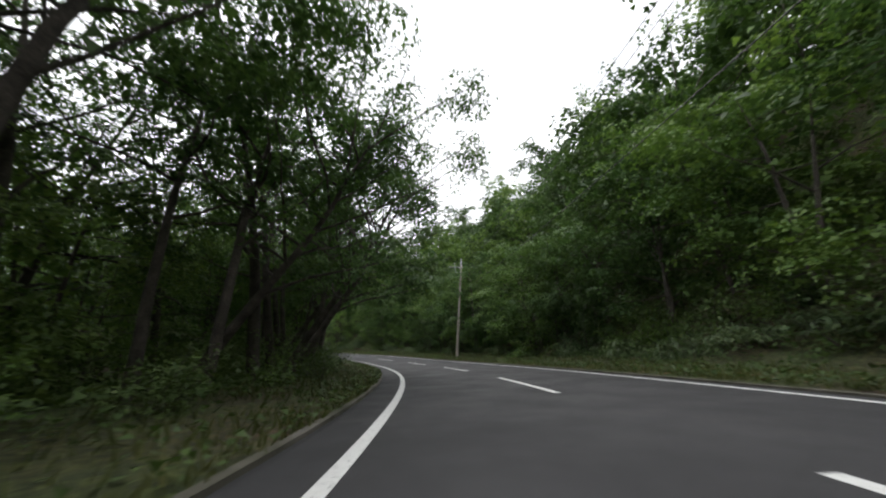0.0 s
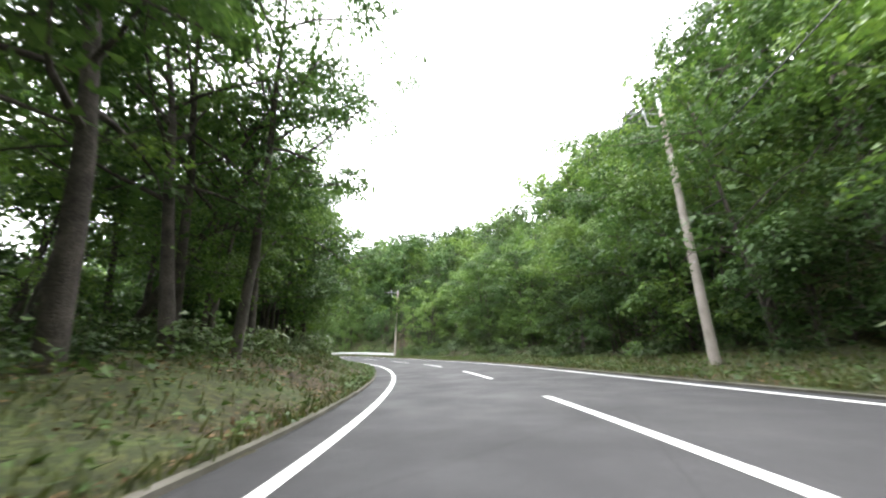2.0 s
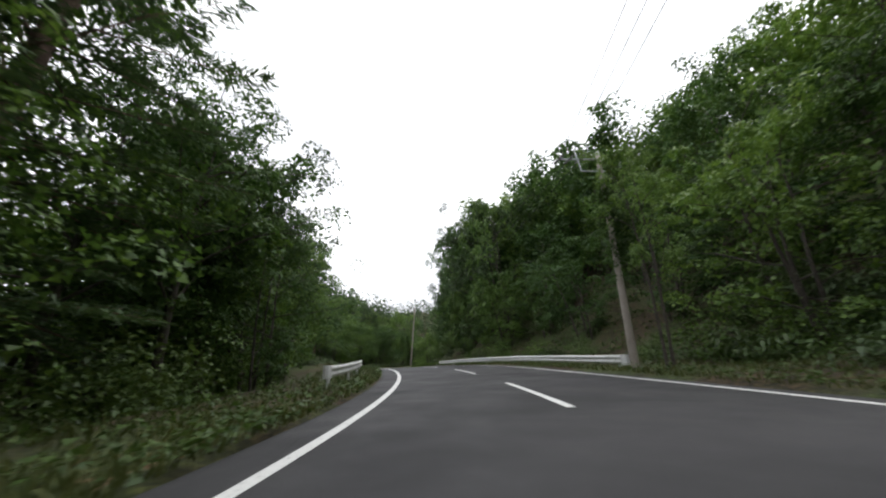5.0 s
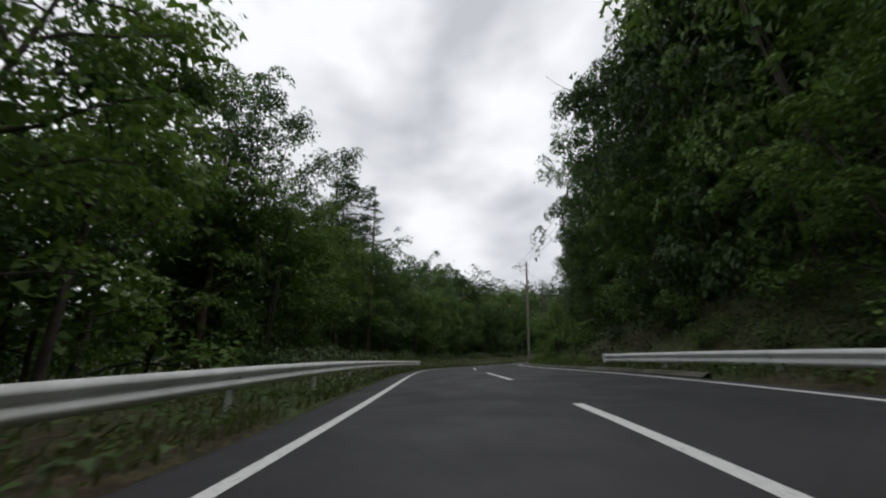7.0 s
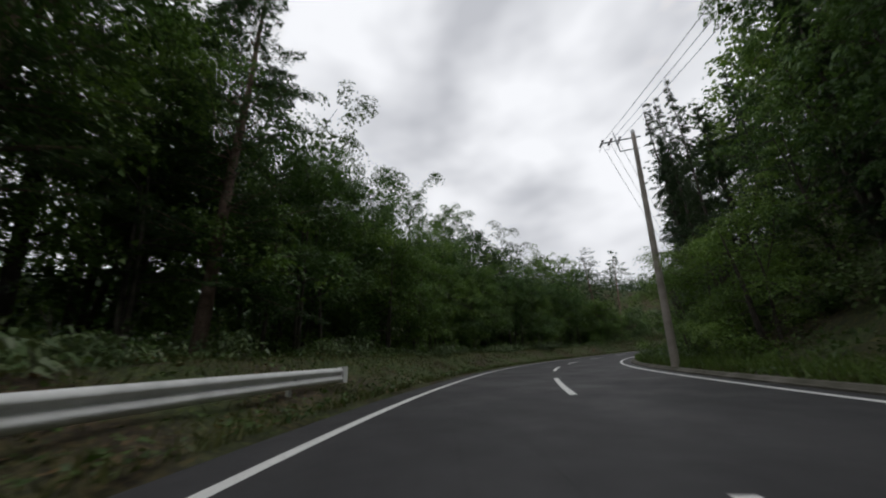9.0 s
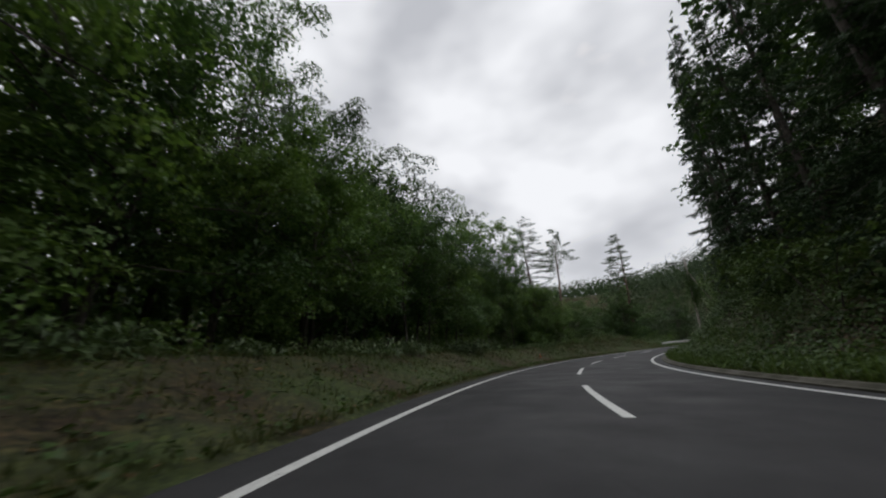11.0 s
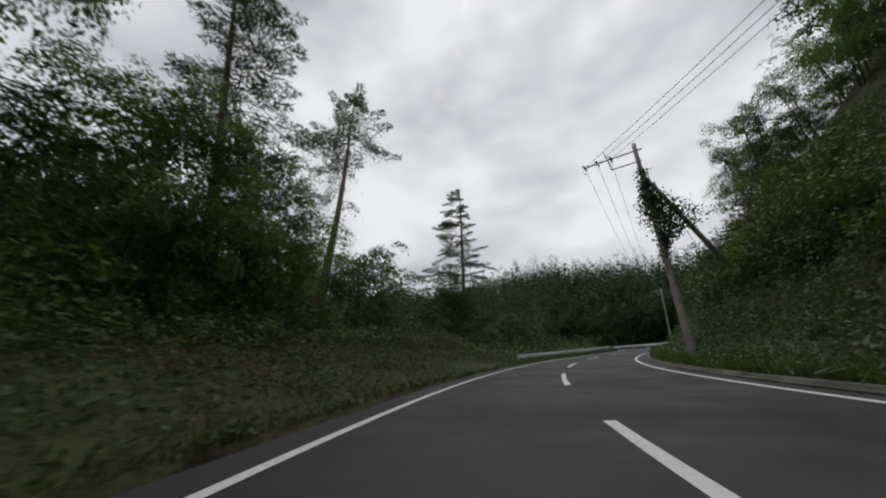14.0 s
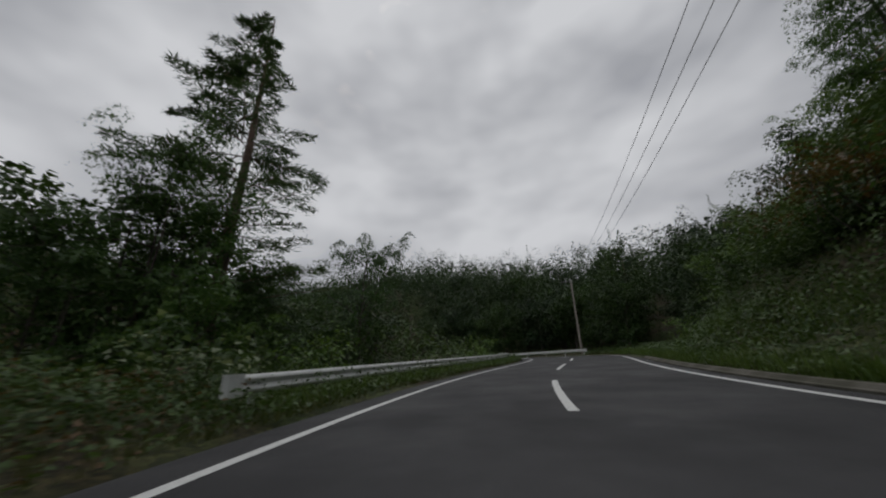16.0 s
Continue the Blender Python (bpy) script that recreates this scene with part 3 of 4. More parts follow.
CANOPY = [broadleaf(29, 9, 3.7, 0.27, 9500, 0.136, LEAF_MAPLE, trunks=2, low=-0.35, inner=0.8, clump=1.05), broadleaf(30, 9, 3.5, 0.25, 9500, 0.136, LEAF_OAK, trunks=2, low=-0.35, inner=0.8, clump=1.05)]
LEANING = [broadleaf(15, 12, 4.3, 0.34, 5600, 0.15, LEAF_OAK, lean=0.75, inner=0.1)]
SLIM = [broadleaf(16, 12, 3.4, 0.34, 4800, 0.155, LEAF_OAK, inner=0.12, lean=0.1), broadleaf(17, 12, 3.1, 0.38, 4800, 0.155, LEAF_MAPLE, trunks=2, inner=0.12), broadleaf(18, 12, 3.6, 0.36, 4800, 0.155, LEAF_OAK, trunks=2, inner=0.12)]
BACK = [broadleaf(31, 10, 3.8, 0.15, 4000, 0.25, LEAF_OAK, per=30, clump=1.15, kite=False), broadleaf(32, 10, 3.5, 0.12, 4000, 0.25, LEAF_MAPLE, per=30, clump=1.15, kite=False), broadleaf(33, 10, 4.0, 0.18, 4000, 0.25, LEAF_DARK, per=30, clump=1.15, kite=False)]
ROUND = [broadleaf(34, 10, 3.5, 0.1, 4500, 0.25, LEAF_FAR, per=75, clump=2.0, flat=0.42, kite=False), broadleaf(35, 10, 3.2, 0.08, 4500, 0.25, LEAF_FAR, per=75, clump=1.8, flat=0.45, kite=False), broadleaf(36, 10, 3.4, 0.1, 4500, 0.25, LEAF_DARK, per=75, clump=1.9, flat=0.42, kite=False)]
LARCHES = [conifer(41, 14, 2.9, 0.12, 28000, 0.185, NEEDLES, BARK_RED, 0.03, power=0.6), conifer(42, 14, 2.2, 0.2, 18000, 0.18, NEEDLES, BARK_RED, 0.02, power=0.3)]
SPRUCES = [conifer(51, 14, 3.0, 0.03, 24000, 0.25, SPRUCE, BARK, 0.09, whorls=40), conifer(52, 14, 2.7, 0.03, 24000, 0.25, SPRUCE, BARK, 0.1, whorls=40)]
PINES = [conifer(46, 14, 2.6, 0.6, 11000, 0.16, NEEDLES, BARK_RED, 0.02, 0.3, 13, 0.5)]
SHRUBS = [shrub(61, 1.8, 1.5, 1050, 0.13, 0.6, LEAF_SHRUB), shrub(62, 1.5, 1.4, 1050, 0.125, 0.6, LEAF_MAPLE), shrub(63, 1.6, 1.3, 1050, 0.135, 0.55, LEAF_DARK)]
RUSTY = [shrub(64, 1.7, 1.6, 1050, 0.13, 0.6, LEAF_RUST)]
PALE = [shrub(65, 1.8, 1.7, 1250, 0.14, 0.7, LEAF_PALE)]
SASA = [shrub(71, 1.1, 1.3, 800, 0.21, 0.24, LEAF_BAMBOO, 0.35), shrub(72, 0.9, 1.2, 800, 0.2, 0.24, LEAF_BAMBOO, 0.4)]

SORTS = {"oak": (OAKS, "tree"), "round": (ROUND, "tree"), "canopy": (CANOPY, "tree"), "slim": (SLIM, "tree"), "full": (FULL, "tree"), "back": (BACK, "tree"), "edge": (EDGE, "tree"), "bushy": (BUSHY, "tree"), "leaning": (LEANING, "tree"), "larch": (LARCHES, "tree"), "spruce": (SPRUCES, "tree"), "pine": (PINES, "tree"), "shrub": (SHRUBS, "shrub"), "sasa": (SASA, "shrub"), "rusty": (RUSTY, "shrub"), "pale": (PALE, "shrub")}
PROTO_H = {"oak": 10, "round": 10, "canopy": 9, "slim": 12, "full": 8, "back": 10, "edge": 9, "bushy": 8, "leaning": 12, "larch": 14, "spruce": 14, "pine": 14, "shrub": 1.7, "sasa": 1.0, "rusty": 1.7, "pale": 1.8}
SAY = {"round": ("forest_tree", "dark round-crowned forest tree on the far hillside"), "canopy": ("broadleaf_tree", "leafy tree spreading over a dark shaded bank"), "slim": ("broadleaf_tree", "slender bare-stemmed tree with a light open crown"), "oak": ("broadleaf_tree", "tall broad-leaved tree with open branches beside the road"), "full": ("broadleaf_tree", "bushy green tree leafy down to the ground"),
       "bushy": ("broadleaf_tree", "dense round bushy tree at the top of the bank"), "edge": ("broadleaf_tree", "broad-leaved tree with tiers of bright green sprays"), "leaning": ("broadleaf_tree", "old leaning tree whose boughs hang over the road"),
       "back": ("forest_tree", "leafy forest tree standing back from the road"), "larch": ("larch_tree", "straight larch with tiers of feathery branches"),
       "spruce": ("spruce_tree", "dark dense spruce with drooping branch tips"), "pine": ("pine_tree", "tall bare-trunked pine with a flat uneven crown"), "shrub": ("shrub", "green leafy shrub on the roadside bank"), "rusty": ("shrub", "shrub with reddish-brown withering leaves on the slope"), "pale": ("shrub", "shrub with many whitened leaves behind the guardrail"), "sasa": ("bamboo_grass_clump", "clump of bamboo grass with long arching leaves")}
thicket_leaves = []


def grow(sort, s0, s1, gap, d0, d1, h0, h1, group, seed, fat=1.0, joined=False):
    """Plants one sort along the road from s0 to s1, d0 to d1 metres from its centre line (left is negative)."""
    rng = np.random.RandomState(seed)
    protos, cat = SORTS[sort]
    s = s0
    while s < s1:
        d, h = rng.uniform(d0, d1), rng.uniform(h0, h1)
        p = road(s + rng.uniform(-0.3, 0.3) * gap, d)
        k, az, wide = rng.randint(len(protos)), rng.uniform(0, 360), rng.uniform(0.85, 1.15) * fat
        s += gap * rng.uniform(0.75, 1.25)
        if beside(p[0], p[1])[3][0] < min(abs(d0), abs(d1)) - 0.4:
            continue
        f = h / PROTO_H[sort]
        if joined:
            leaf = protos[k][1]
            co = np.empty(len(leaf.vertices) * 3)
            leaf.vertices.foreach_get("co", co)
            t = math.radians(az)
            turned = co.reshape(-1, 3) @ np.array([[math.cos(t), math.sin(t), 0], [-math.sin(t), math.cos(t), 0], [0, 0, 1]])
            thicket_leaves.append(turned * (f * wide, f * wide, f) + (p[0], p[1], ground_at(p[0], p[1])))
            continue
        plant(SAY[sort][0], protos[k], p[0], p[1], az, (f * wide, f * wide, f), SAY[sort][1], cat, group)


# left of the road
grow("slim", -14, 40, 3.0, -9.4, -7.4, 11, 14, "trees on the left of the first bend", 101, fat=1.05)
grow("slim", -14, 38, 4.0, -16, -11, 9, 12, "woods beyond the first bend", 102, fat=0.95)
grow("edge", -14, 26, 3.8, -20, -15, 7, 9, "woods beyond the first bend", 194)
grow("edge", -12, 36, 4.2, -13.5, -11, 6, 8, "woods beyond the first bend", 177)
grow("full", -14, 36, 4.2, -24, -18, 4.5, 6.5, "woods beyond the first bend", 186)
grow("canopy", 38, 48, 3.4, -10.0, -9.0, 8.2, 9.4, "trees on the left of the first bend", 141, fat=0.92)
grow("canopy", 48, 66, 3.4, -10.0, -9.0, 10, 12.0, "trees on the left of the first bend", 103, fat=0.92)
grow("back", 36, 50, 3.4, -17, -11.8, 6, 8, "woods beyond the first bend", 169)
grow("edge", 44, 66, 3.4, -15, -12.5, 5, 6.5, "woods beyond the first bend", 196)
grow("back", 50, 68, 4.6, -17, -11.8, 10.5, 13, "woods beyond the first bend", 104)
grow("oak", 70, 98, 4.0, -11.5, -9.8, 10.5, 13, "trees behind the guardrail", 105, fat=0.8)
grow("edge", 72, 100, 4.4, -14, -12.8, 8, 9.5, "woods behind the guardrail", 184)
grow("back", 68, 106, 3.6, -22, -13, 11, 14, "woods behind the guardrail", 106)
grow("canopy", 160, 178, 4.4, -11.4, -10.2, 8, 10, "trees on the outside of the second bend", 144, fat=0.85)
grow("canopy", 106, 172, 4.0, -11.6, -10.4, 8.5, 11.0, "trees on the outside of the second bend", 107, fat=0.9)
grow("oak", 104, 126, 4.0, -15, -13, 14.5, 17.5, "tall trees on the outside of the second bend", 108, fat=0.75)
grow("oak", 157, 172, 4.2, -15, -12.5, 15, 18, "tall trees on the outside of the second bend", 153, fat=0.8)
grow("slim", 133, 146, 3.4, -15.5, -13.5, 15.5, 17.5, "tall trees on the outside of the second bend", 185, fat=0.75)
grow("oak", 146, 157, 4.0, -15.5, -13.5, 15, 17.5, "tall trees on the outside of the second bend", 170, fat=0.8)
grow("slim", 118, 133, 3.2, -16, -13, 14.5, 17, "tall trees on the outside of the second bend", 143, fat=0.8)
grow("back", 106, 168, 7.0, -24, -17, 12, 15, "woods outside the second bend", 110)
grow("bushy", 174, 186, 1.9, -11.0, -9.6, 4.6, 5.8, "trees on the outside of the second bend", 109)
grow("bushy", 173, 185, 3.2, -14.4, -13.0, 6.4, 7.6, "trees on the outside of the second bend", 171)
grow("back", 172, 185, 3.0, -22, -15.5, 7.5, 9.5, "woods outside the second bend", 172)
grow("shrub", -10, 34, 2.4, -7.6, -6.0, 0.8, 1.5, "undergrowth", 111)
grow("shrub", 30, 68, 4.0, -10.2, -9.0, 0.9, 1.6, "undergrowth", 112)
grow("shrub", 70, 104, 6.0, -12, -10, 0.7, 1.2, "undergrowth", 116)
grow("shrub", 102, 172, 4.4, -11.2, -9.6, 1.2, 2.2, "undergrowth", 113)
grow("shrub", 172, 188, 1.5, -10.0, -8.6, 1.6, 2.6, "undergrowth", 142)
grow("shrub", 198, 232, 2.6, -13, -8.0, 1.4, 3.2, "undergrowth", 117)
grow("sasa", 26, 64, 2.6, -8.6, -7.6, 0.8, 1.5, "bamboo grass", 114)
grow("sasa", 104, 176, 2.6, -9.0, -8.0, 0.9, 1.5, "bamboo grass", 115)
grow("round", 202, 240, 2.8, -34, -19, 9.2, 12.4, "woods below the guardrail", 118)
# right of the road
grow("edge", 52, 66, 4.0, 10.6, 12.0, 7.5, 9.5, "trees at the foot of the hillside", 145)
grow("edge", 40, 52, 3.4, 9.6, 11.0, 7.5, 9.5, "trees at the foot of the hillside", 191)
grow("edge", -14, 40, 3.4, 9.6, 11.0, 8.5, 11, "trees at the foot of the hillside", 121)
grow("back", 44, 60, 4.0, 13, 18, 8.5, 10.5, "woods on the hillside", 190)
grow("back", -14, 44, 4.0, 13, 18, 10.5, 13, "woods on the hillside", 122)
grow("back", 46, 62, 4.6, 19, 26, 8.5, 10.5, "woods on the hillside", 192)
grow("back", -14, 46, 4.6, 19, 26, 11.5, 14, "woods on the hillside", 123)
grow("back", 84, 112, 6.0, 27, 36, 8, 10, "woods on the hillside", 154)
grow("edge", 57, 68, 3.4, 13.0, 14.6, 8.0, 9.5, "trees at the foot of the hillside", 174, fat=0.85)
grow("back", 90, 106, 3.2, 15.5, 19, 14, 16, "woods on the hillside", 155)
grow("full", 20, 60, 2.3, 8.9, 10.0, 3.6, 5.4, "trees at the foot of the hillside", 189)
grow("back", 26, 62, 4.0, 18, 22, 10.5, 12.5, "woods on the hillside", 187)
grow("back", -14, 70, 6.0, 27, 36, 12, 15, "woods on the hillside", 134)
grow("full", 72, 96, 4.4, 9.6, 11.4, 6, 8, "trees behind the guardrail", 124)
grow("back", 66, 86, 3.2, 18, 24, 9.4, 11.6, "woods on the hillside", 156)
grow("back", 68, 112, 4.0, 24, 32, 10, 12, "woods on the hillside", 167)
grow("back", 86, 112, 3.6, 19, 28, 11, 13, "woods on the hillside", 146)
grow("back", 66, 84, 3.4, 13, 18, 6, 7.5, "woods on the hillside", 159)
grow("back", 84, 112, 4.0, 13, 18, 8, 10, "woods on the hillside", 125)
grow("edge", 96, 126, 3.4, 9.8, 10.8, 6, 8, "trees on the inside of the second bend", 168, fat=0.75)
grow("full", 98, 110, 2.6, 10.8, 11.6, 17, 19, "tall trees on the inside of the second bend", 126, fat=0.5)
grow("full", 110, 124, 2.6, 12.0, 13.0, 15, 18, "tall trees on the inside of the second bend", 160, fat=0.45)
grow("full", 113, 125, 3.6, 11.2, 12.6, 7.5, 9.5, "tall trees on the inside of the second bend", 157, fat=0.7)
grow("bushy", 126, 136, 2.6, 7.2, 8.2, 4.2, 5.6, "trees on the inside of the second bend", 193)
grow("spruce", 125, 138, 4.2, 10.2, 11.4, 11, 13.5, "spruces on the inside of the second bend", 161, fat=0.8)
grow("spruce", 138, 172, 4.2, 9.4, 11, 17, 22, "spruces on the inside of the second bend", 127, fat=0.75)
grow("back", 114, 172, 6.0, 14, 24, 11, 14, "woods on the hillside", 128)
grow("bushy", 199, 210, 2.8, 13.8, 15.2, 6.5, 8.5, "trees at the top of the slope", 173, fat=0.7)
grow("full", 201, 216, 4.2, 16, 18, 3.5, 4.5, "trees at the top of the slope", 158)
grow("bushy", 176, 198, 3.6, 16.5, 18, 5, 6.5, "trees at the top of the slope", 129, fat=0.9)
grow("back", 176, 206, 5.0, 19, 27, 7, 9, "woods on the hillside", 135)
grow("oak", 218, 224, 4.0, 11.5, 13, 4.5, 5.5, "trees at the top of the slope", 130)
grow("round", 222, 238, 3.0, 13, 24, 7, 9, "woods across the last bend", 188)
grow("round", 236, 276, 2.6, 9, 15, 7.2, 10.8, "woods across the last bend", 136)
grow("larch", 234, 278, 7.0, 14, 26, 9, 12, "woods across the last bend", 195)
grow("round", 232, 280, 2.6, 16, 30, 9.4, 13, "woods across the last bend", 137)
grow("shrub", -10, 22, 1.9, 8.6, 10.0, 1.2, 2.4, "undergrowth", 140)
grow("shrub", 56, 72, 1.9, 8.6, 10.0, 1.2, 2.4, "undergrowth", 131)
grow("sasa", 24, 56, 3.2, 8.4, 9.4, 0.9, 1.5, "bamboo grass", 147)
grow("sasa", -10, 24, 1.4, 7.9, 9.2, 0.9, 1.7, "bamboo grass", 132)
grow("shrub", 72, 104, 2.4, 7.4, 9.0, 1.0, 2.0, "undergrowth", 138)
grow("shrub", 104, 222, 2.0, 8.4, 10.2, 1.4, 2.6, "undergrowth", 133)
grow("shrub", 150, 222, 1.0, 8.2, 13.0, 1.3, 2.6, "creeper-covered slope", 139, joined=True)
grow("full", 60, 76, 4.0, 11.5, 14, 6, 7.5, "trees at the foot of the hillside", 149)
grow("sasa", 54, 76, 1.0, 8.0, 11.5, 1.0, 1.7, "bamboo grass", 150)
grow("rusty", 188, 210, 3.4, 9, 11.5, 1.6, 2.4, "creeper-covered slope", 151)
grow("pale", 200, 206, 2.4, -9.5, -8.2, 1.8, 2.6, "undergrowth", 152)
grow("shrub", -10, 66, 1.8, 10.0, 13.0, 1.6, 2.8, "undergrowth", 162, joined=True)
grow("shrub", -10, 66, 2.4, 13.0, 16.0, 1.8, 3.0, "undergrowth", 163, joined=True)
grow("shrub", 60, 76, 1.8, -12, -8.4, 1.4, 2.4, "undergrowth", 164, joined=True)
grow("back", 104, 170, 3.2, -19, -13.5, 8, 11, "woods outside the second bend", 165)
grow("shrub", -8, 30, 1.3, -13, -8, 1.2, 2.4, "undergrowth", 166, joined=True)
grow("full", 202, 216, 3.4, -13.4, -11.8, 4.2, 5.6, "trees below the guardrail", 175)
grow("shrub", -6, 42, 2.6, -20, -13, 1.2, 2.4, "undergrowth", 176, joined=True)
grow("edge", 126, 150, 4.0, -13.2, -12.0, 9, 10.5, "trees on the outside of the second bend", 178, fat=0.9)
grow("shrub", 6, 66, 1.8, 16, 26, 2.6, 4.0, "undergrowth", 179, joined=True)
grow("shrub", 172, 184, 1.6, -15, -12, 3.0, 4.4, "undergrowth", 180, joined=True)
grow("shrub", 172, 184, 1.8, -20, -15, 3.4, 4.6, "undergrowth", 181, joined=True)
grow("edge", 40, 55, 4.2, 10.0, 10.8, 6.5, 8, "trees at the foot of the hillside", 182)
tagged(new("thicket", quads("thicket", np.concatenate(thicket_leaves), LEAF_SHRUB, 3)), "tangled green thicket under the trees and on the slopes", "undergrowth", kind="stuff")
# trees that stand out against the sky: sort, place, top, breadth, shape, way it leans
b72, b77 = road(66.8, -9.8), road(77, -8.4)
UPRIGHT = (0.0, 0.0, 1.0)
HEROES = [("larch", b72[0], b72[1], 20.5, 1.25, 0, UPRIGHT), ("full", b77[0], b77[1], 8.2, 0.8, 1, UPRIGHT), ("larch", -118.3, 123.2, 24.0, 1.15, 1, UPRIGHT), ("pine", -118.6, 128.0, 26.2, 1.0, 0, (-0.12, 0.26, 1.0)),
          ("larch", -124.9, 156.0, 29.1, 1.35, 0, UPRIGHT), ("larch", -78.4, 73.0, 22.6, 1.0, 0, UPRIGHT), ("larch", -74.4, 69.8, 22.0, 1.0, 1, UPRIGHT), ("full", -123.4, 152.6, 13.4, 0.9, 1, UPRIGHT), ("full", -126.4, 158.0, 14.0, 0.9, 2, UPRIGHT), ("bushy", -124.9, 152.3, 16.0, 0.6, 1, UPRIGHT), ("bushy", -125.6, 150.6, 10.8, 0.8, 1, UPRIGHT), ("oak", -116.0, 116.6, 19.2, 0.45, 0, UPRIGHT), ("slim", -28.9, 68.0, 10.6, 0.62, 1, UPRIGHT), ("oak", *road(212, -12.5)[:2], 15.8, 0.7, 0, UPRIGHT), ("full", *road(186.4, -11.6)[:2], 13.2, 1.0, 1, UPRIGHT), ("larch", *road(104, -13)[:2], 19.5, 0.9, 1, UPRIGHT), ("larch", -113.5, 100.0, 22.0, 0.9, 0, UPRIGHT)]
for sort, x, y, top, wide, k, way in HEROES:
    f = (top - ground_at(x, y)) / PROTO_H[sort]
    plant(SAY[sort][0], SORTS[sort][0][k % len(SORTS[sort][0])], x, y, 40.0 * k + x, (f * wide, f * wide, f), SAY[sort][1], "tree", "trees that stand above the woods", tip=way)
# old trees leaning out over the first bend
for s, d, size, swing in ((14.5, -7.6, 0.95, 12), (9.5, -8.6, 0.95, 20), (16.0, -8.2, 1.05, 5), (-4.0, -8.4, 1.0, 10), (23.0, -9.9, 1.05, 5), (37.0, -11.2, 1.08, -5)):
    b = road(s, d)
    plant("broadleaf_tree", LEANING[0], b[0], b[1], math.degrees(float(np.interp(s, S, turn))) + swing, (size, size, size), SAY["leaning"][1], "tree", "old trees leaning over the road")



# far woods over the hills: crowns of leafy clumps, one object
def far_woods():
    rng = np.random.RandomState(7)
    xs, ys = np.meshgrid(np.arange(-300, 110, 5.6), np.arange(-70, 420, 5.6))
    x, y = xs.ravel() + rng.uniform(-2.5, 2.5, xs.size), ys.ravel() + rng.uniform(-2.5, 2.5, xs.size)
    # the hill that the road meets at its last bend is wooded down to the verge
    xs, ys = np.meshgrid(np.arange(-186, -56, 4.4), np.arange(206, 268, 4.4))
    hx, hy = xs.ravel() + rng.uniform(-1.9, 1.9, xs.size), ys.ravel() + rng.uniform(-1.9, 1.9, xs.size)
    x, y = np.concatenate([x, hx]), np.concatenate([y, hy])
    hill = np.arange(len(x)) >= len(x) - len(hx)
    s, d, z, far = beside(x, y)
    keep = np.where(hill, far > 9.5, far > np.where(d > 0, np.where(s > 150, 26, 37), np.where((s > 150) | (s < 30), 46, 26))) & (far < 150)
    x, y, far, hill = x[keep], y[keep], far[keep], hill[keep]
    g = ground_height(x, y)
    cs, ns, sz = [], [], []
    for sort, per, size in ((0, 90, 0.8), (1, 34, 1.4), (2, 420, 0.36)):
        w = np.where(hill, 2, far >= 75) == sort
        k = int(w.sum())
        hgt, rad = (rng.uniform(8.5, 16, k) if sort == 2 else rng.uniform(8, 13, k)), rng.uniform(2.6, 4.0, k) * (0.85 if sort == 2 else 1.0)
        u = rng.normal(size=(k, per, 3))
        u /= np.linalg.norm(u, axis=2, keepdims=True)
        # boughs: a few lobes on each crown stand out, with hollows between them
        boughs = rng.normal(size=(k, 14, 3)) + (0, 0, 0.5)
        boughs /= np.linalg.norm(boughs, axis=2, keepdims=True)
        near = np.einsum("kpi,kbi->kpb", u, boughs).max(2)
        rr = 0.5 + 0.55 * np.clip((near - 0.55) / 0.45, 0, 1) ** 0.6 + rng.uniform(-0.06, 0.06, (k, per))
        rr = np.stack([rr, rr, rr], -1)
        # every sixth crown narrows to a point
        rr = rr * np.where((np.arange(k) % 6 == 0)[:, None, None], np.stack([0.7 - 0.55 * u[..., 2], 0.7 - 0.55 * u[..., 2], 1.2 + 0 * u[..., 2]], -1), 1.0)
        c = np.stack([x[w], y[w], g[w] + hgt * 0.45], -1)[:, None] + u * rr * np.stack([rad, rad, hgt * 0.55], -1)[:, None]
        cs.append(c.reshape(-1, 3))
        ns.append((u + rng.normal(size=u.shape) * 0.4 + (0, 0, 0.5)).reshape(-1, 3))
        sz.append(size * rng.uniform(0.6, 1.3, k * per))
    return tri_leaves("far_woods", np.concatenate(cs), np.concatenate(ns), np.concatenate(sz), 0.9, LEAF_FAR, rng)


tagged(new("far_woods", far_woods()), "mixed green woods covering the far hillsides", "woods", kind="stuff")


# low plants that cover the banks and slopes
def cover(seed, spans, per, mat):
    cs, ns, sz = [], [], []
    for i, (s0, s1, d0, d1, count, leaf) in enumerate(spans):
        r = np.random.RandomState(seed + i)
        p = road(r.uniform(s0, s1, count), r.uniform(d0, d1, count))
        p[:, 2] = ground_height(p[:, 0], p[:, 1])
        tall = r.uniform(0.15, 0.75, count)
        o = np.clip(r.normal(size=(count, per, 3)), -1.6, 1.6)
        c = p[:, None] + o * (0.3, 0.3, 0.0) + np.stack([0 * tall, 0 * tall, tall], -1)[:, None] * r.uniform(0.1, 1.0, (count, per, 1))
        cs.append(c.reshape(-1, 3))
        ns.append((o * 0.4 + (0, 0, 1.0) + r.normal(size=o.shape) * 0.35).reshape(-1, 3))
        sz.append(leaf * r.uniform(0.6, 1.4, count * per))
    return tri_leaves("bank_plants", np.concatenate(cs), np.concatenate(ns), np.concatenate(sz), 0.7, mat, r)


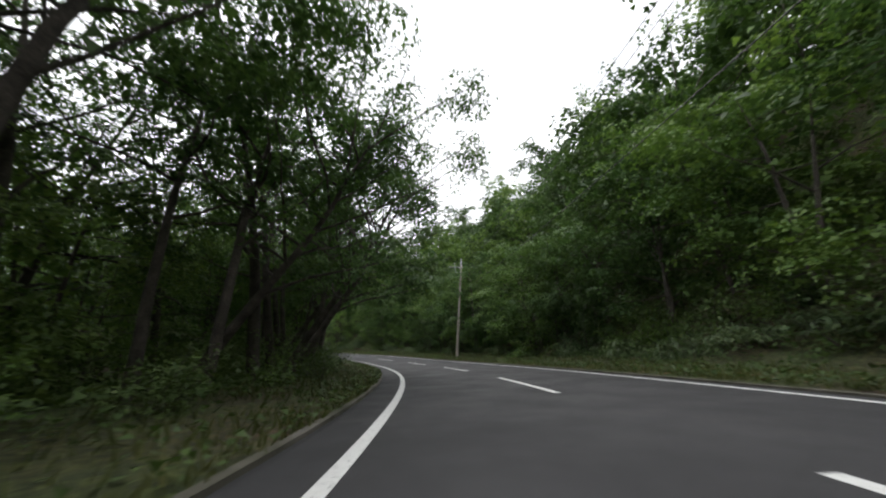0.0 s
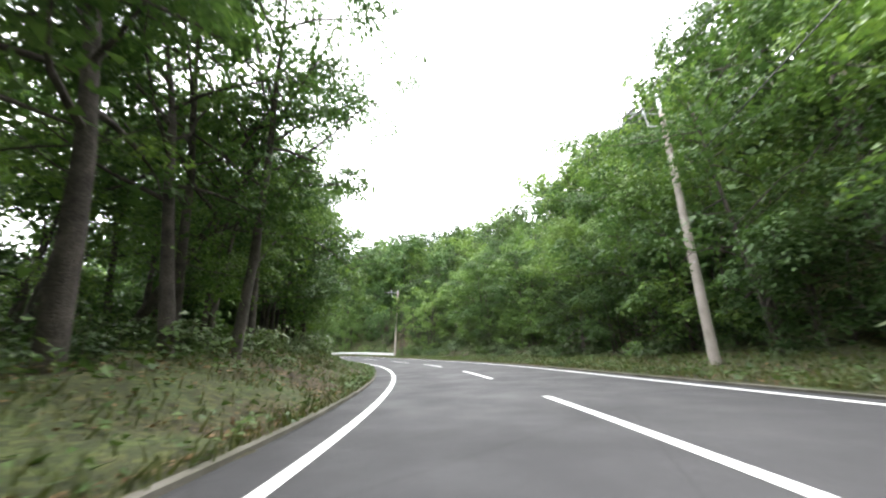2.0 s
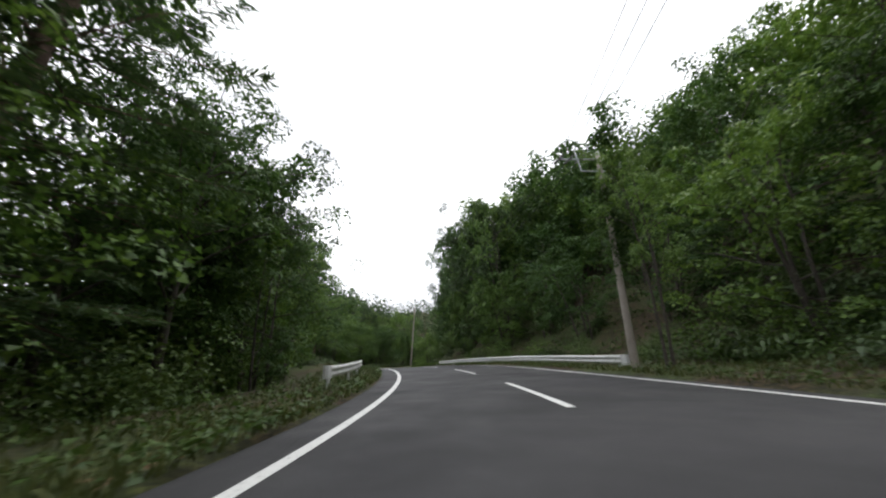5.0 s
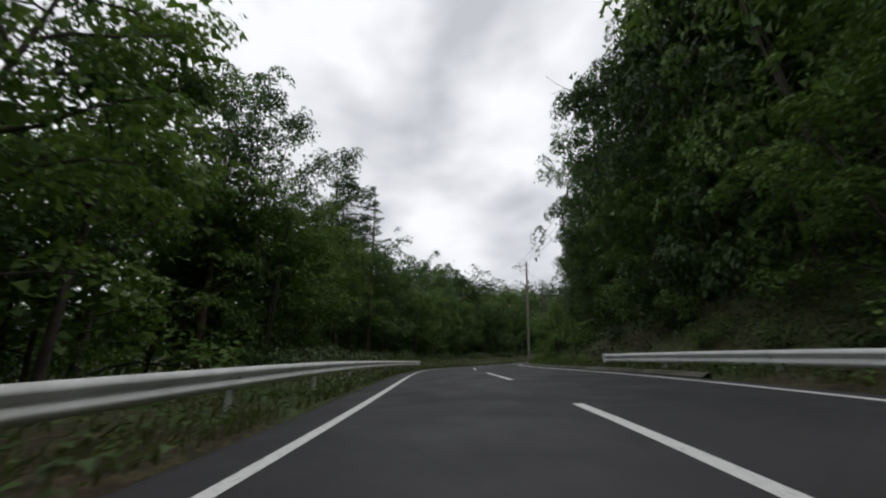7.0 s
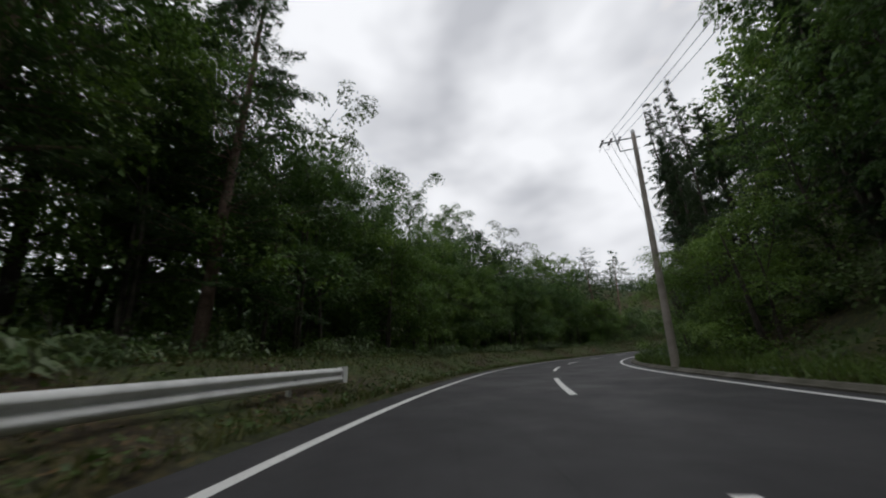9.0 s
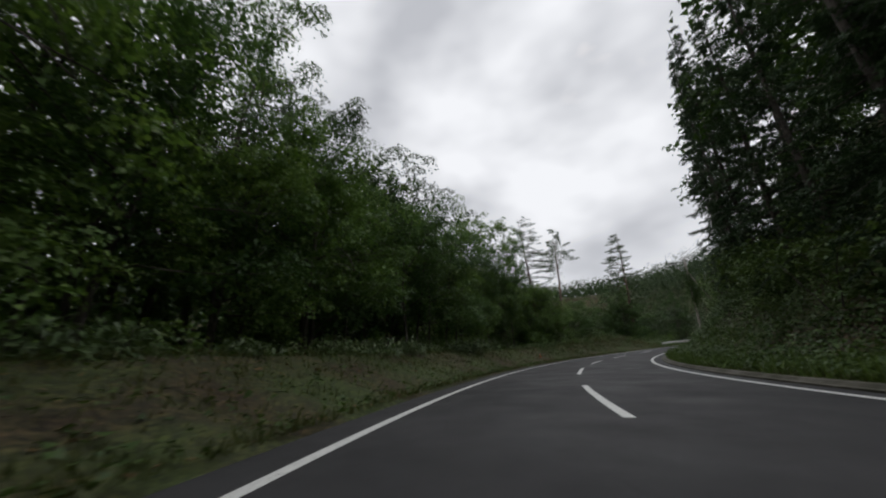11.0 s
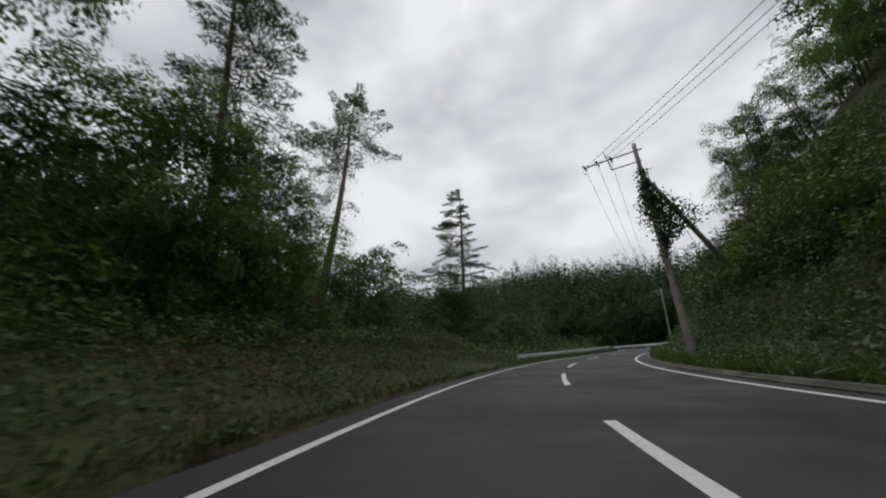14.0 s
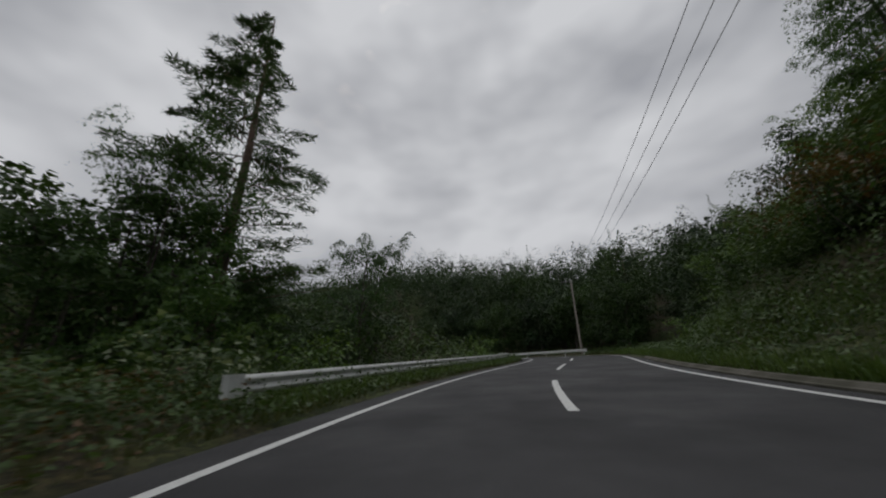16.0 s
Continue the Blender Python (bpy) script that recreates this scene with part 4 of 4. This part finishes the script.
tagged(new("bank_plants", cover(300, [(56, 78, 7.6, 15, 900, 0.17), (-12, 24, 7.6, 15, 1300, 0.16), (24, 72, 9.5, 15, 900, 0.16), (72, 104, 8, 14, 400, 0.17), (104, 150, 6.5, 13, 800, 0.16), (150, 226, 8, 15, 4500, 0.13), (226, 276, 6.5, 16, 600, 0.2), (-12, 38, -11, -6.4, 600, 0.15), (38, 66, -12, -9.2, 250, 0.15), (104, 196, -12, -8.4, 500, 0.15)], 19, LEAF_SHRUB)), "low leafy plants covering the banks and slopes", "undergrowth", kind="stuff")
tagged(new("bank_creeper", cover(340, [(172, 198, -8.6, -5.2, 450, 0.08), (182, 199, -8.4, -6.6, 260, 0.1)], 15, LEAF_RUST)), "brown and green creeper over the cut bank", "undergrowth", kind="stuff")
tagged(new("bank_weeds", cover(350, [(168, 199, -9.2, -5.2, 1500, 0.09), (180, 199, -8.8, -6.8, 500, 0.13), (196, 236, -8.0, -4.6, 900, 0.1), (128, 226, 4.9, 9.2, 7000, 0.11)], 15, LEAF_SHRUB)), "fresh green weeds over the banks and the foot of the slope", "undergrowth", kind="stuff")


# grass, weeds and fallen leaves on the verges
def verge(seed, count, s0, s1, d0, d1, lean_in=1.5):
    rng = np.random.RandomState(seed)
    s, t = rng.uniform(s0, s1, count), rng.uniform(0, 1, count) ** lean_in
    d = (d0 + (d1 - d0) * t) if d0 > 0 else (d1 + (d0 - d1) * t)
    p = road(s, d)
    patch = noise_field(p[:, 0], p[:, 1], 3.5, seed + 50)
    keep = patch + rng.uniform(-0.9, 0.6, count) > -0.35
    p = p[keep]
    p[:, 2] = ground_height(p[:, 0], p[:, 1])
    return rng, p


def blades(name, seed, count, spans, h0, h1, thin, mat, flat=False):
    c, n, a, sz = [], [], [], []
    for i, (s0, s1, d0, d1, share) in enumerate(spans):
        rng, p = verge(seed + i, int(count * share), s0, s1, d0, d1)
        k = len(p)
        h = rng.uniform(h0, h1, k) * rng.uniform(0.5, 1.3, k)
        if flat:
            w = rng.normal(size=(k, 3)) * (1, 1, 0.25)
            c.append(p + np.stack([0 * h, 0 * h, rng.uniform(0.03, 0.2, k)], -1))
            n.append(np.array([0, 0, 1.0]) + rng.normal(size=(k, 3)) * 0.35)
        else:
            w = np.stack([rng.normal(size=k) * 0.45, rng.normal(size=k) * 0.45, np.ones(k)], -1)
            c.append(p + w * h[:, None] * 0.36)
            n.append(rng.normal(size=(k, 3)) * (1, 1, 0.3))
        a.append(w)
        sz.append(h)
    return tri_leaves(name, np.concatenate(c), np.concatenate(n), np.concatenate(sz), thin, mat, rng, np.concatenate(a))


SPANS = [(-12, 66, 4.3, 9.0, 0.27), (66, 108, 4.3, 8.5, 0.1), (108, 236, 4.5, 8.0, 0.25), (-12, 36, -7.5, -4.1, 0.08), (36, 68, -7.5, -4.1, 0.12), (68, 108, -7.5, -4.1, 0.08), (108, 232, -9.0, -4.2, 0.36)]
tagged(new("verge_grass", blades("verge_grass", 200, 200000, SPANS, 0.09, 0.26, 0.14, GRASS)), "rough green and yellowing grass on the verges", "grass", kind="stuff")
TALL = [(106, 150, 4.45, 6.4, 0.12), (150, 230, 4.45, 7.2, 0.6), (198, 236, -7.4, -4.6, 0.15)]
tagged(new("tall_grass", blades("tall_grass", 270, 90000, TALL, 0.28, 0.55, 0.07, GRASS_GREEN)), "lush green grass hanging over the kerb", "grass", kind="stuff")
rng4, bloom = verge(280, 420, 160, 196, 4.8, 7.0)
bloom = bloom + np.stack([0 * bloom[:, 0], 0 * bloom[:, 0], rng4.uniform(0.3, 0.55, len(bloom))], -1)
tagged(new("wild_flowers", leaf_mesh("wild_flowers", bloom, np.array([0, 0, 1.0]) + rng4.normal(size=bloom.shape) * 0.4, rng4.uniform(0.04, 0.08, len(bloom)), 0.9, PETALS, rng4)), "small white wild flowers in the long grass", "flowers", kind="stuff")
tagged(new("verge_weeds", blades("verge_weeds", 230, 90000, SPANS, 0.07, 0.15, 0.75, LEAF_SHRUB, True)), "low broad-leaved weeds among the grass", "weeds", kind="stuff")
rng, litter = verge(260, 11000, 100, 196, -9.0, -4.3)
rng2, litter2 = verge(261, 9000, 24, 66, -8.0, -4.3)
rng3, litter3 = verge(262, 8000, -12, 66, 4.4, 8.5)
litter = np.concatenate([litter, litter2, litter3]) + (0, 0, 0.03)
tagged(new("fallen_leaves", leaf_mesh("fallen_leaves", litter, np.array([0, 0, 1.0]) + rng.normal(size=litter.shape) * 0.3, rng.uniform(0.05, 0.12, len(litter)) * np.where(np.arange(len(litter)) % 14 == 0, 1.9, 1.0), 0.6, DRY_LEAVES, rng)), "dry brown fallen leaves on the bank", "leaf litter", kind="stuff")


# ---- guardrails ----
def guardrail(s0, s1, d, label, sink=0.0):
    """A corrugated beam on round posts, with a flared end plate at both ends."""
    side = 1 if d > 0 else -1
    ob = new("guardrail")
    at = road((s0 + s1) / 2, d)
    ob.matrix_world = Matrix.Translation(tuple(at))
    wave = [(0.0, 0.76), (-0.015, 0.75), (-0.05, 0.70), (-0.055, 0.665), (0.005, 0.615), (0.005, 0.575), (-0.055, 0.525), (-0.05, 0.49), (-0.015, 0.44), (0.0, 0.43),
            (0.008, 0.435), (-0.006, 0.445), (-0.038, 0.49), (-0.043, 0.52), (0.015, 0.57), (0.015, 0.62), (-0.043, 0.67), (-0.038, 0.70), (-0.006, 0.745), (0.008, 0.755), (0.0, 0.76)]
    s = np.arange(s0, s1 + 0.01, 0.5)
    pts = np.stack([road(s, d + side * o, up - sink) for o, up in wave], 1) - at
    beam = part("beam", grid_mesh("beam", pts, RAIL_PAINT), ob)
    for se, back in ((s0, -1), (s1, 1)):
        v, f = [], []
        arc = [(0.0, -0.06), (0.16, -0.07), (0.27, -0.02), (0.3, 0.06), (0.26, 0.13), (0.12, 0.15)]
        for along, off in arc:
            for up in (0.78, 0.41):
                for th in (0, 0.012):
                    v.append(road(se + back * along, d + side * (off + th), up - sink) - at)
        for i in range(len(arc) - 1):
            a, b = 4 * i, 4 * i + 4
            f += [(a, b, b + 2, a + 2), (a + 1, a + 3, b + 3, b + 1), (a, a + 1, b + 1, b), (a + 2, b + 2, b + 3, a + 3)]
        f += [(0, 2, 3, 1), (4 * len(arc) - 4, 4 * len(arc) - 3, 4 * len(arc) - 1, 4 * len(arc) - 2)]
        part("end_plate", mesh_from("end_plate", v, f, RAIL_PAINT), ob)
    bm = bmesh.new()
    bmesh.ops.create_cone(bm, cap_ends=True, segments=14, radius1=0.057, radius2=0.057, depth=1.2)
    post = bpy.data.meshes.new("post")
    bm.to_mesh(post)
    bm.free()
    post.materials.append(RAIL_PAINT)
    bm = bmesh.new()
    bmesh.ops.create_uvsphere(bm, u_segments=14, v_segments=6, radius=0.061, matrix=Matrix.Translation((0, 0, 0.6)) @ Matrix.Diagonal((1, 1, 0.4, 1)))
    cap = bpy.data.meshes.new("post_cap")
    bm.to_mesh(cap)
    bm.free()
    cap.materials.append(RAIL_PAINT)
    bm = bmesh.new()
    bmesh.ops.create_cube(bm, size=1.0, matrix=Matrix.Diagonal((0.1, 0.1, 0.16, 1)))
    bmesh.ops.bevel(bm, geom=bm.edges, offset=0.012, segments=1, affect="EDGES")
    bracket = bpy.data.meshes.new("bracket")
    bm.to_mesh(bracket)
    bm.free()
    bracket.materials.append(STEEL)
    bm = bmesh.new()
    bmesh.ops.create_uvsphere(bm, u_segments=8, v_segments=5, radius=0.02)
    bolt_head = bpy.data.meshes.new("bolt")
    bm.to_mesh(bolt_head)
    bm.free()
    bolt_head.materials.append(STEEL)
    for q in np.arange(s0 + 0.4, s1, 3.9):
        p = part("post", post, ob)
        p.location = tuple(road(q, d + side * 0.13, 0.05 - sink) - at)
        part("post_cap", cap, p)
        b = part("bracket", bracket, ob)
        for up in (0.595 - sink + 0.055, 0.595 - sink - 0.055):
            bolt = part("bolt", bolt_head, beam, "grey steel bolt head")
            bolt.location = tuple(road(q + 0.08, d - side * 0.012, up) - at)
        b.location = tuple(road(q, d + side * 0.05, 0.595 - sink) - at)
        b.rotation_euler = (0, 0, float(np.interp(q, S, turn)))
    return tagged(ob, label, "guardrail", "guardrails along the road")


guardrail(75.5, 103.0, 5.2, "white steel guardrail ending beside a utility pole", 0.2)
guardrail(73.5, 118.5, -5.2, "long white corrugated steel guardrail before the woods", 0.07)
guardrail(198.0, 236.0, -5.35, "white steel guardrail above a grassy drop", 0.08)
guardrail(237.0, 276.0, 5.2, "white steel guardrail across the last bend")


# ---- utility poles and their wires ----
def bar(lines, name, mat, parent, sides=8, label=""):
    return part(name, tube_mesh(name, lines, mat, sides), parent, label)


def utility_pole(base, top, arm_way, arm_len, label, vines=False, strut=None, peak=0.06):
    """A tapered concrete pole with a steel arm held out over the road, strain insulators and step bolts. Returns where its wires hang."""
    base, top = Vector(base), Vector(top)
    ob = new("utility_pole")
    ob.matrix_world = Matrix.Translation(base)
    up = top - base
    line = [((up * f), 0.15 - 0.055 * f) for f in (0, 0.15, 0.3, 0.45, 0.6, 0.75, 0.9, 1.0)]
    line[0] = (up * -0.06, 0.152)
    shaft = bar([line], "pole_shaft", POLE_CONCRETE, ob, 16)
    bar([[(up * 0.985, 0.1), (up + Vector((0, 0, peak)), 0.03 if peak > 0.2 else 0.09)]], "cap", STEEL, shaft, 12, "galvanised steel pole top")
    w = Vector(arm_way).normalized()
    side = Vector((-w.y, w.x, 0))
    a0 = up * 0.965
    arm = bar([[(a0 - w * 0.3, 0.042), (a0 + w * arm_len, 0.042)]], "crossarm", STEEL, ob, 6)
    low = a0 - Vector((0, 0, 0.62))
    knee = low + w * arm_len * 0.48
    bar([[(low - w * 0.16, 0.032), (knee, 0.032)]], "lower_arm", STEEL, ob, 6)
    bar([[(knee, 0.032), (a0 + w * arm_len * 0.52, 0.032), (a0 + w * arm_len * 0.56 + Vector((0, 0, 0.5)), 0.03)]], "brace", STEEL, ob, 6)
    bar([[(up * 0.963 + side * 0.13, 0.03), (up * 0.963 - side * 0.13, 0.03)]], "clamp", STEEL, ob, 6)
    hooks = []
    for k in (0.98, 0.72, 0.46):
        p = a0 + w * arm_len * k
        for sgn in (1, -1):
            e = p + side * sgn * 0.45 + Vector((0, 0, 0.08 if sgn < 0 else -0.1))
            ins = [(p.lerp(e, i / 8), 0.052 if i % 2 else 0.03) for i in range(1, 9)]
            bar([ins], "insulator", CERAMIC, arm, 8, "dark ribbed ceramic insulator")
        loop = [(p + side * 0.45 * math.cos(t) + Vector((0, 0, -0.28 * math.sin(t) - 0.05)) + w * 0.08, 0.009) for t in np.linspace(0, math.pi, 7)]
        bar([loop], "jumper", CABLE, arm, 4)
        hooks.append(base + p)
    bolts = []
    n = int(up.length / 0.45)
    for i in range(int(n * 0.35), n - 2):
        q = up * (i / n)
        sd = w.lerp(side, 0.6).normalized() * (1 if i % 2 else -1)
        bolts.append([(q + sd * 0.1, 0.011), (q + sd * 0.27, 0.011)])
    for b in bolts:
        bar([b], "step_bolt", STEEL, shaft, 4)
    if strut:
        bar([[(up * 0.83, 0.085), (Vector(strut) - base, 0.12)]], "strut_pole", POLE_CONCRETE, ob, 12)
    if vines:
        r = np.random.RandomState(5)
        k = 5200
        f = np.clip(r.normal(0.63, 0.1, k), 0.36, 0.84)
        c = np.array(up)[None] * f[:, None] + r.normal(size=(k, 3)) * (0.13 + 0.2 * np.exp(-((f - 0.62) / 0.09) ** 2))[:, None] * (1, 1, 0.7)
        c += -np.array(w)[None] * np.abs(r.normal(size=k) * 0.75 * np.exp(-((f - 0.58) / 0.08) ** 2))[:, None]
        part("creeper", tri_leaves("creeper", c, r.normal(size=(k, 3)) + (0, 0, 0.4), r.uniform(0.08, 0.16, k), 0.75, LEAF_DARK, r), ob, "dark green creeper climbing the pole")
    tagged(ob, label, "utility pole", "utility poles along the road")
    return hooks


def wire(a, b, sag, r=0.011):
    a, b = Vector(a), Vector(b)
    mid = (a + b) / 2
    pts = [(a.lerp(b, t) - mid + Vector((0, 0, -4 * sag * t * (1 - t))), r) for t in np.linspace(0, 1, 17)]
    ob = new("overhead_wire", tube_mesh("overhead_wire", [pts], CABLE, 5))
    ob.location = mid
    return tagged(ob, "thin black overhead wire hung between two poles", "wire", "overhead wires")


def on_ground(x, y):
    return (x, y, ground_at(x, y))


def arm_dir(s):
    a = float(np.interp(s, S, turn))
    return (-math.cos(a), -math.sin(a), 0)


spots = []
p0 = road(-8, 7.0)
spots.append(utility_pole(on_ground(p0[0], p0[1]), (p0[0], p0[1], p0[2] + 10.4), arm_dir(-8), 1.5, "concrete utility pole at the foot of the hillside"))
spots.append(utility_pole(on_ground(-2.08, 37.5), (-1.1, 39.05, 10.3), arm_dir(36), 1.5, "leaning concrete utility pole on the grassy verge", peak=0.75))
spots.append(utility_pole(on_ground(-30.1, 68.4), (-29.7, 68.6, 10.9), arm_dir(75), 1.9, "concrete utility pole wrapped in leaves at the rail's end", vines=True))
spots.append(utility_pole(on_ground(-76.35, 89.05), (-76.75, 90.45, 14.3), arm_dir(125), 1.5, "slim concrete utility pole on the inside of the bend"))
spots.append(utility_pole(on_ground(-104.45, 134.4), (-104.45, 135.2, 15.2), (-0.97, 0.1, 0), 2.5, "leaning concrete utility pole overgrown with creeper", vines=True, strut=(-102.3, 135.3, 8.4)))
spots.append(utility_pole(on_ground(-102.1, 188.6), (-101.6, 190.4, 17.2), (-0.95, -0.3, 0), 1.4, "distant concrete utility pole at the last bend"))
for (a, b) in zip(spots, spots[1:]):
    for k in range(3):
        wire(a[k], b[k], 0.00075 * (Vector(a[k]) - Vector(b[k])).length ** 2)
wire(spots[0][1] + Vector((1.4, 0, -2.4)), spots[1][1] + Vector((0.9, 0, -3.0)), 0.5, 0.018)
wire(Vector((-104.1, 134.6, 12.6)), Vector((-96.0, 168.0, 12.0)), 0.6, 0.014)


# ---- small roadside markers ----
def marker_stake(s, d, h, mat, label):
    p = road(s, d)
    ob = new("marker_stake", tube_mesh("marker_stake", [[((0, 0, -0.2), 0.022), ((0.02, 0, h), 0.02), ((0.02, 0, h + 0.015), 0.008)]], mat, 8))
    ob.location = on_ground(p[0], p[1])
    return tagged(ob, label, "stake")


marker_stake(165.0, -5.5, 0.42, RED_PAINT, "short red marker stake in the dry bank")
marker_stake(195.5, -7.0, 0.8, BARK, "weathered wooden stake at the top of the bank")
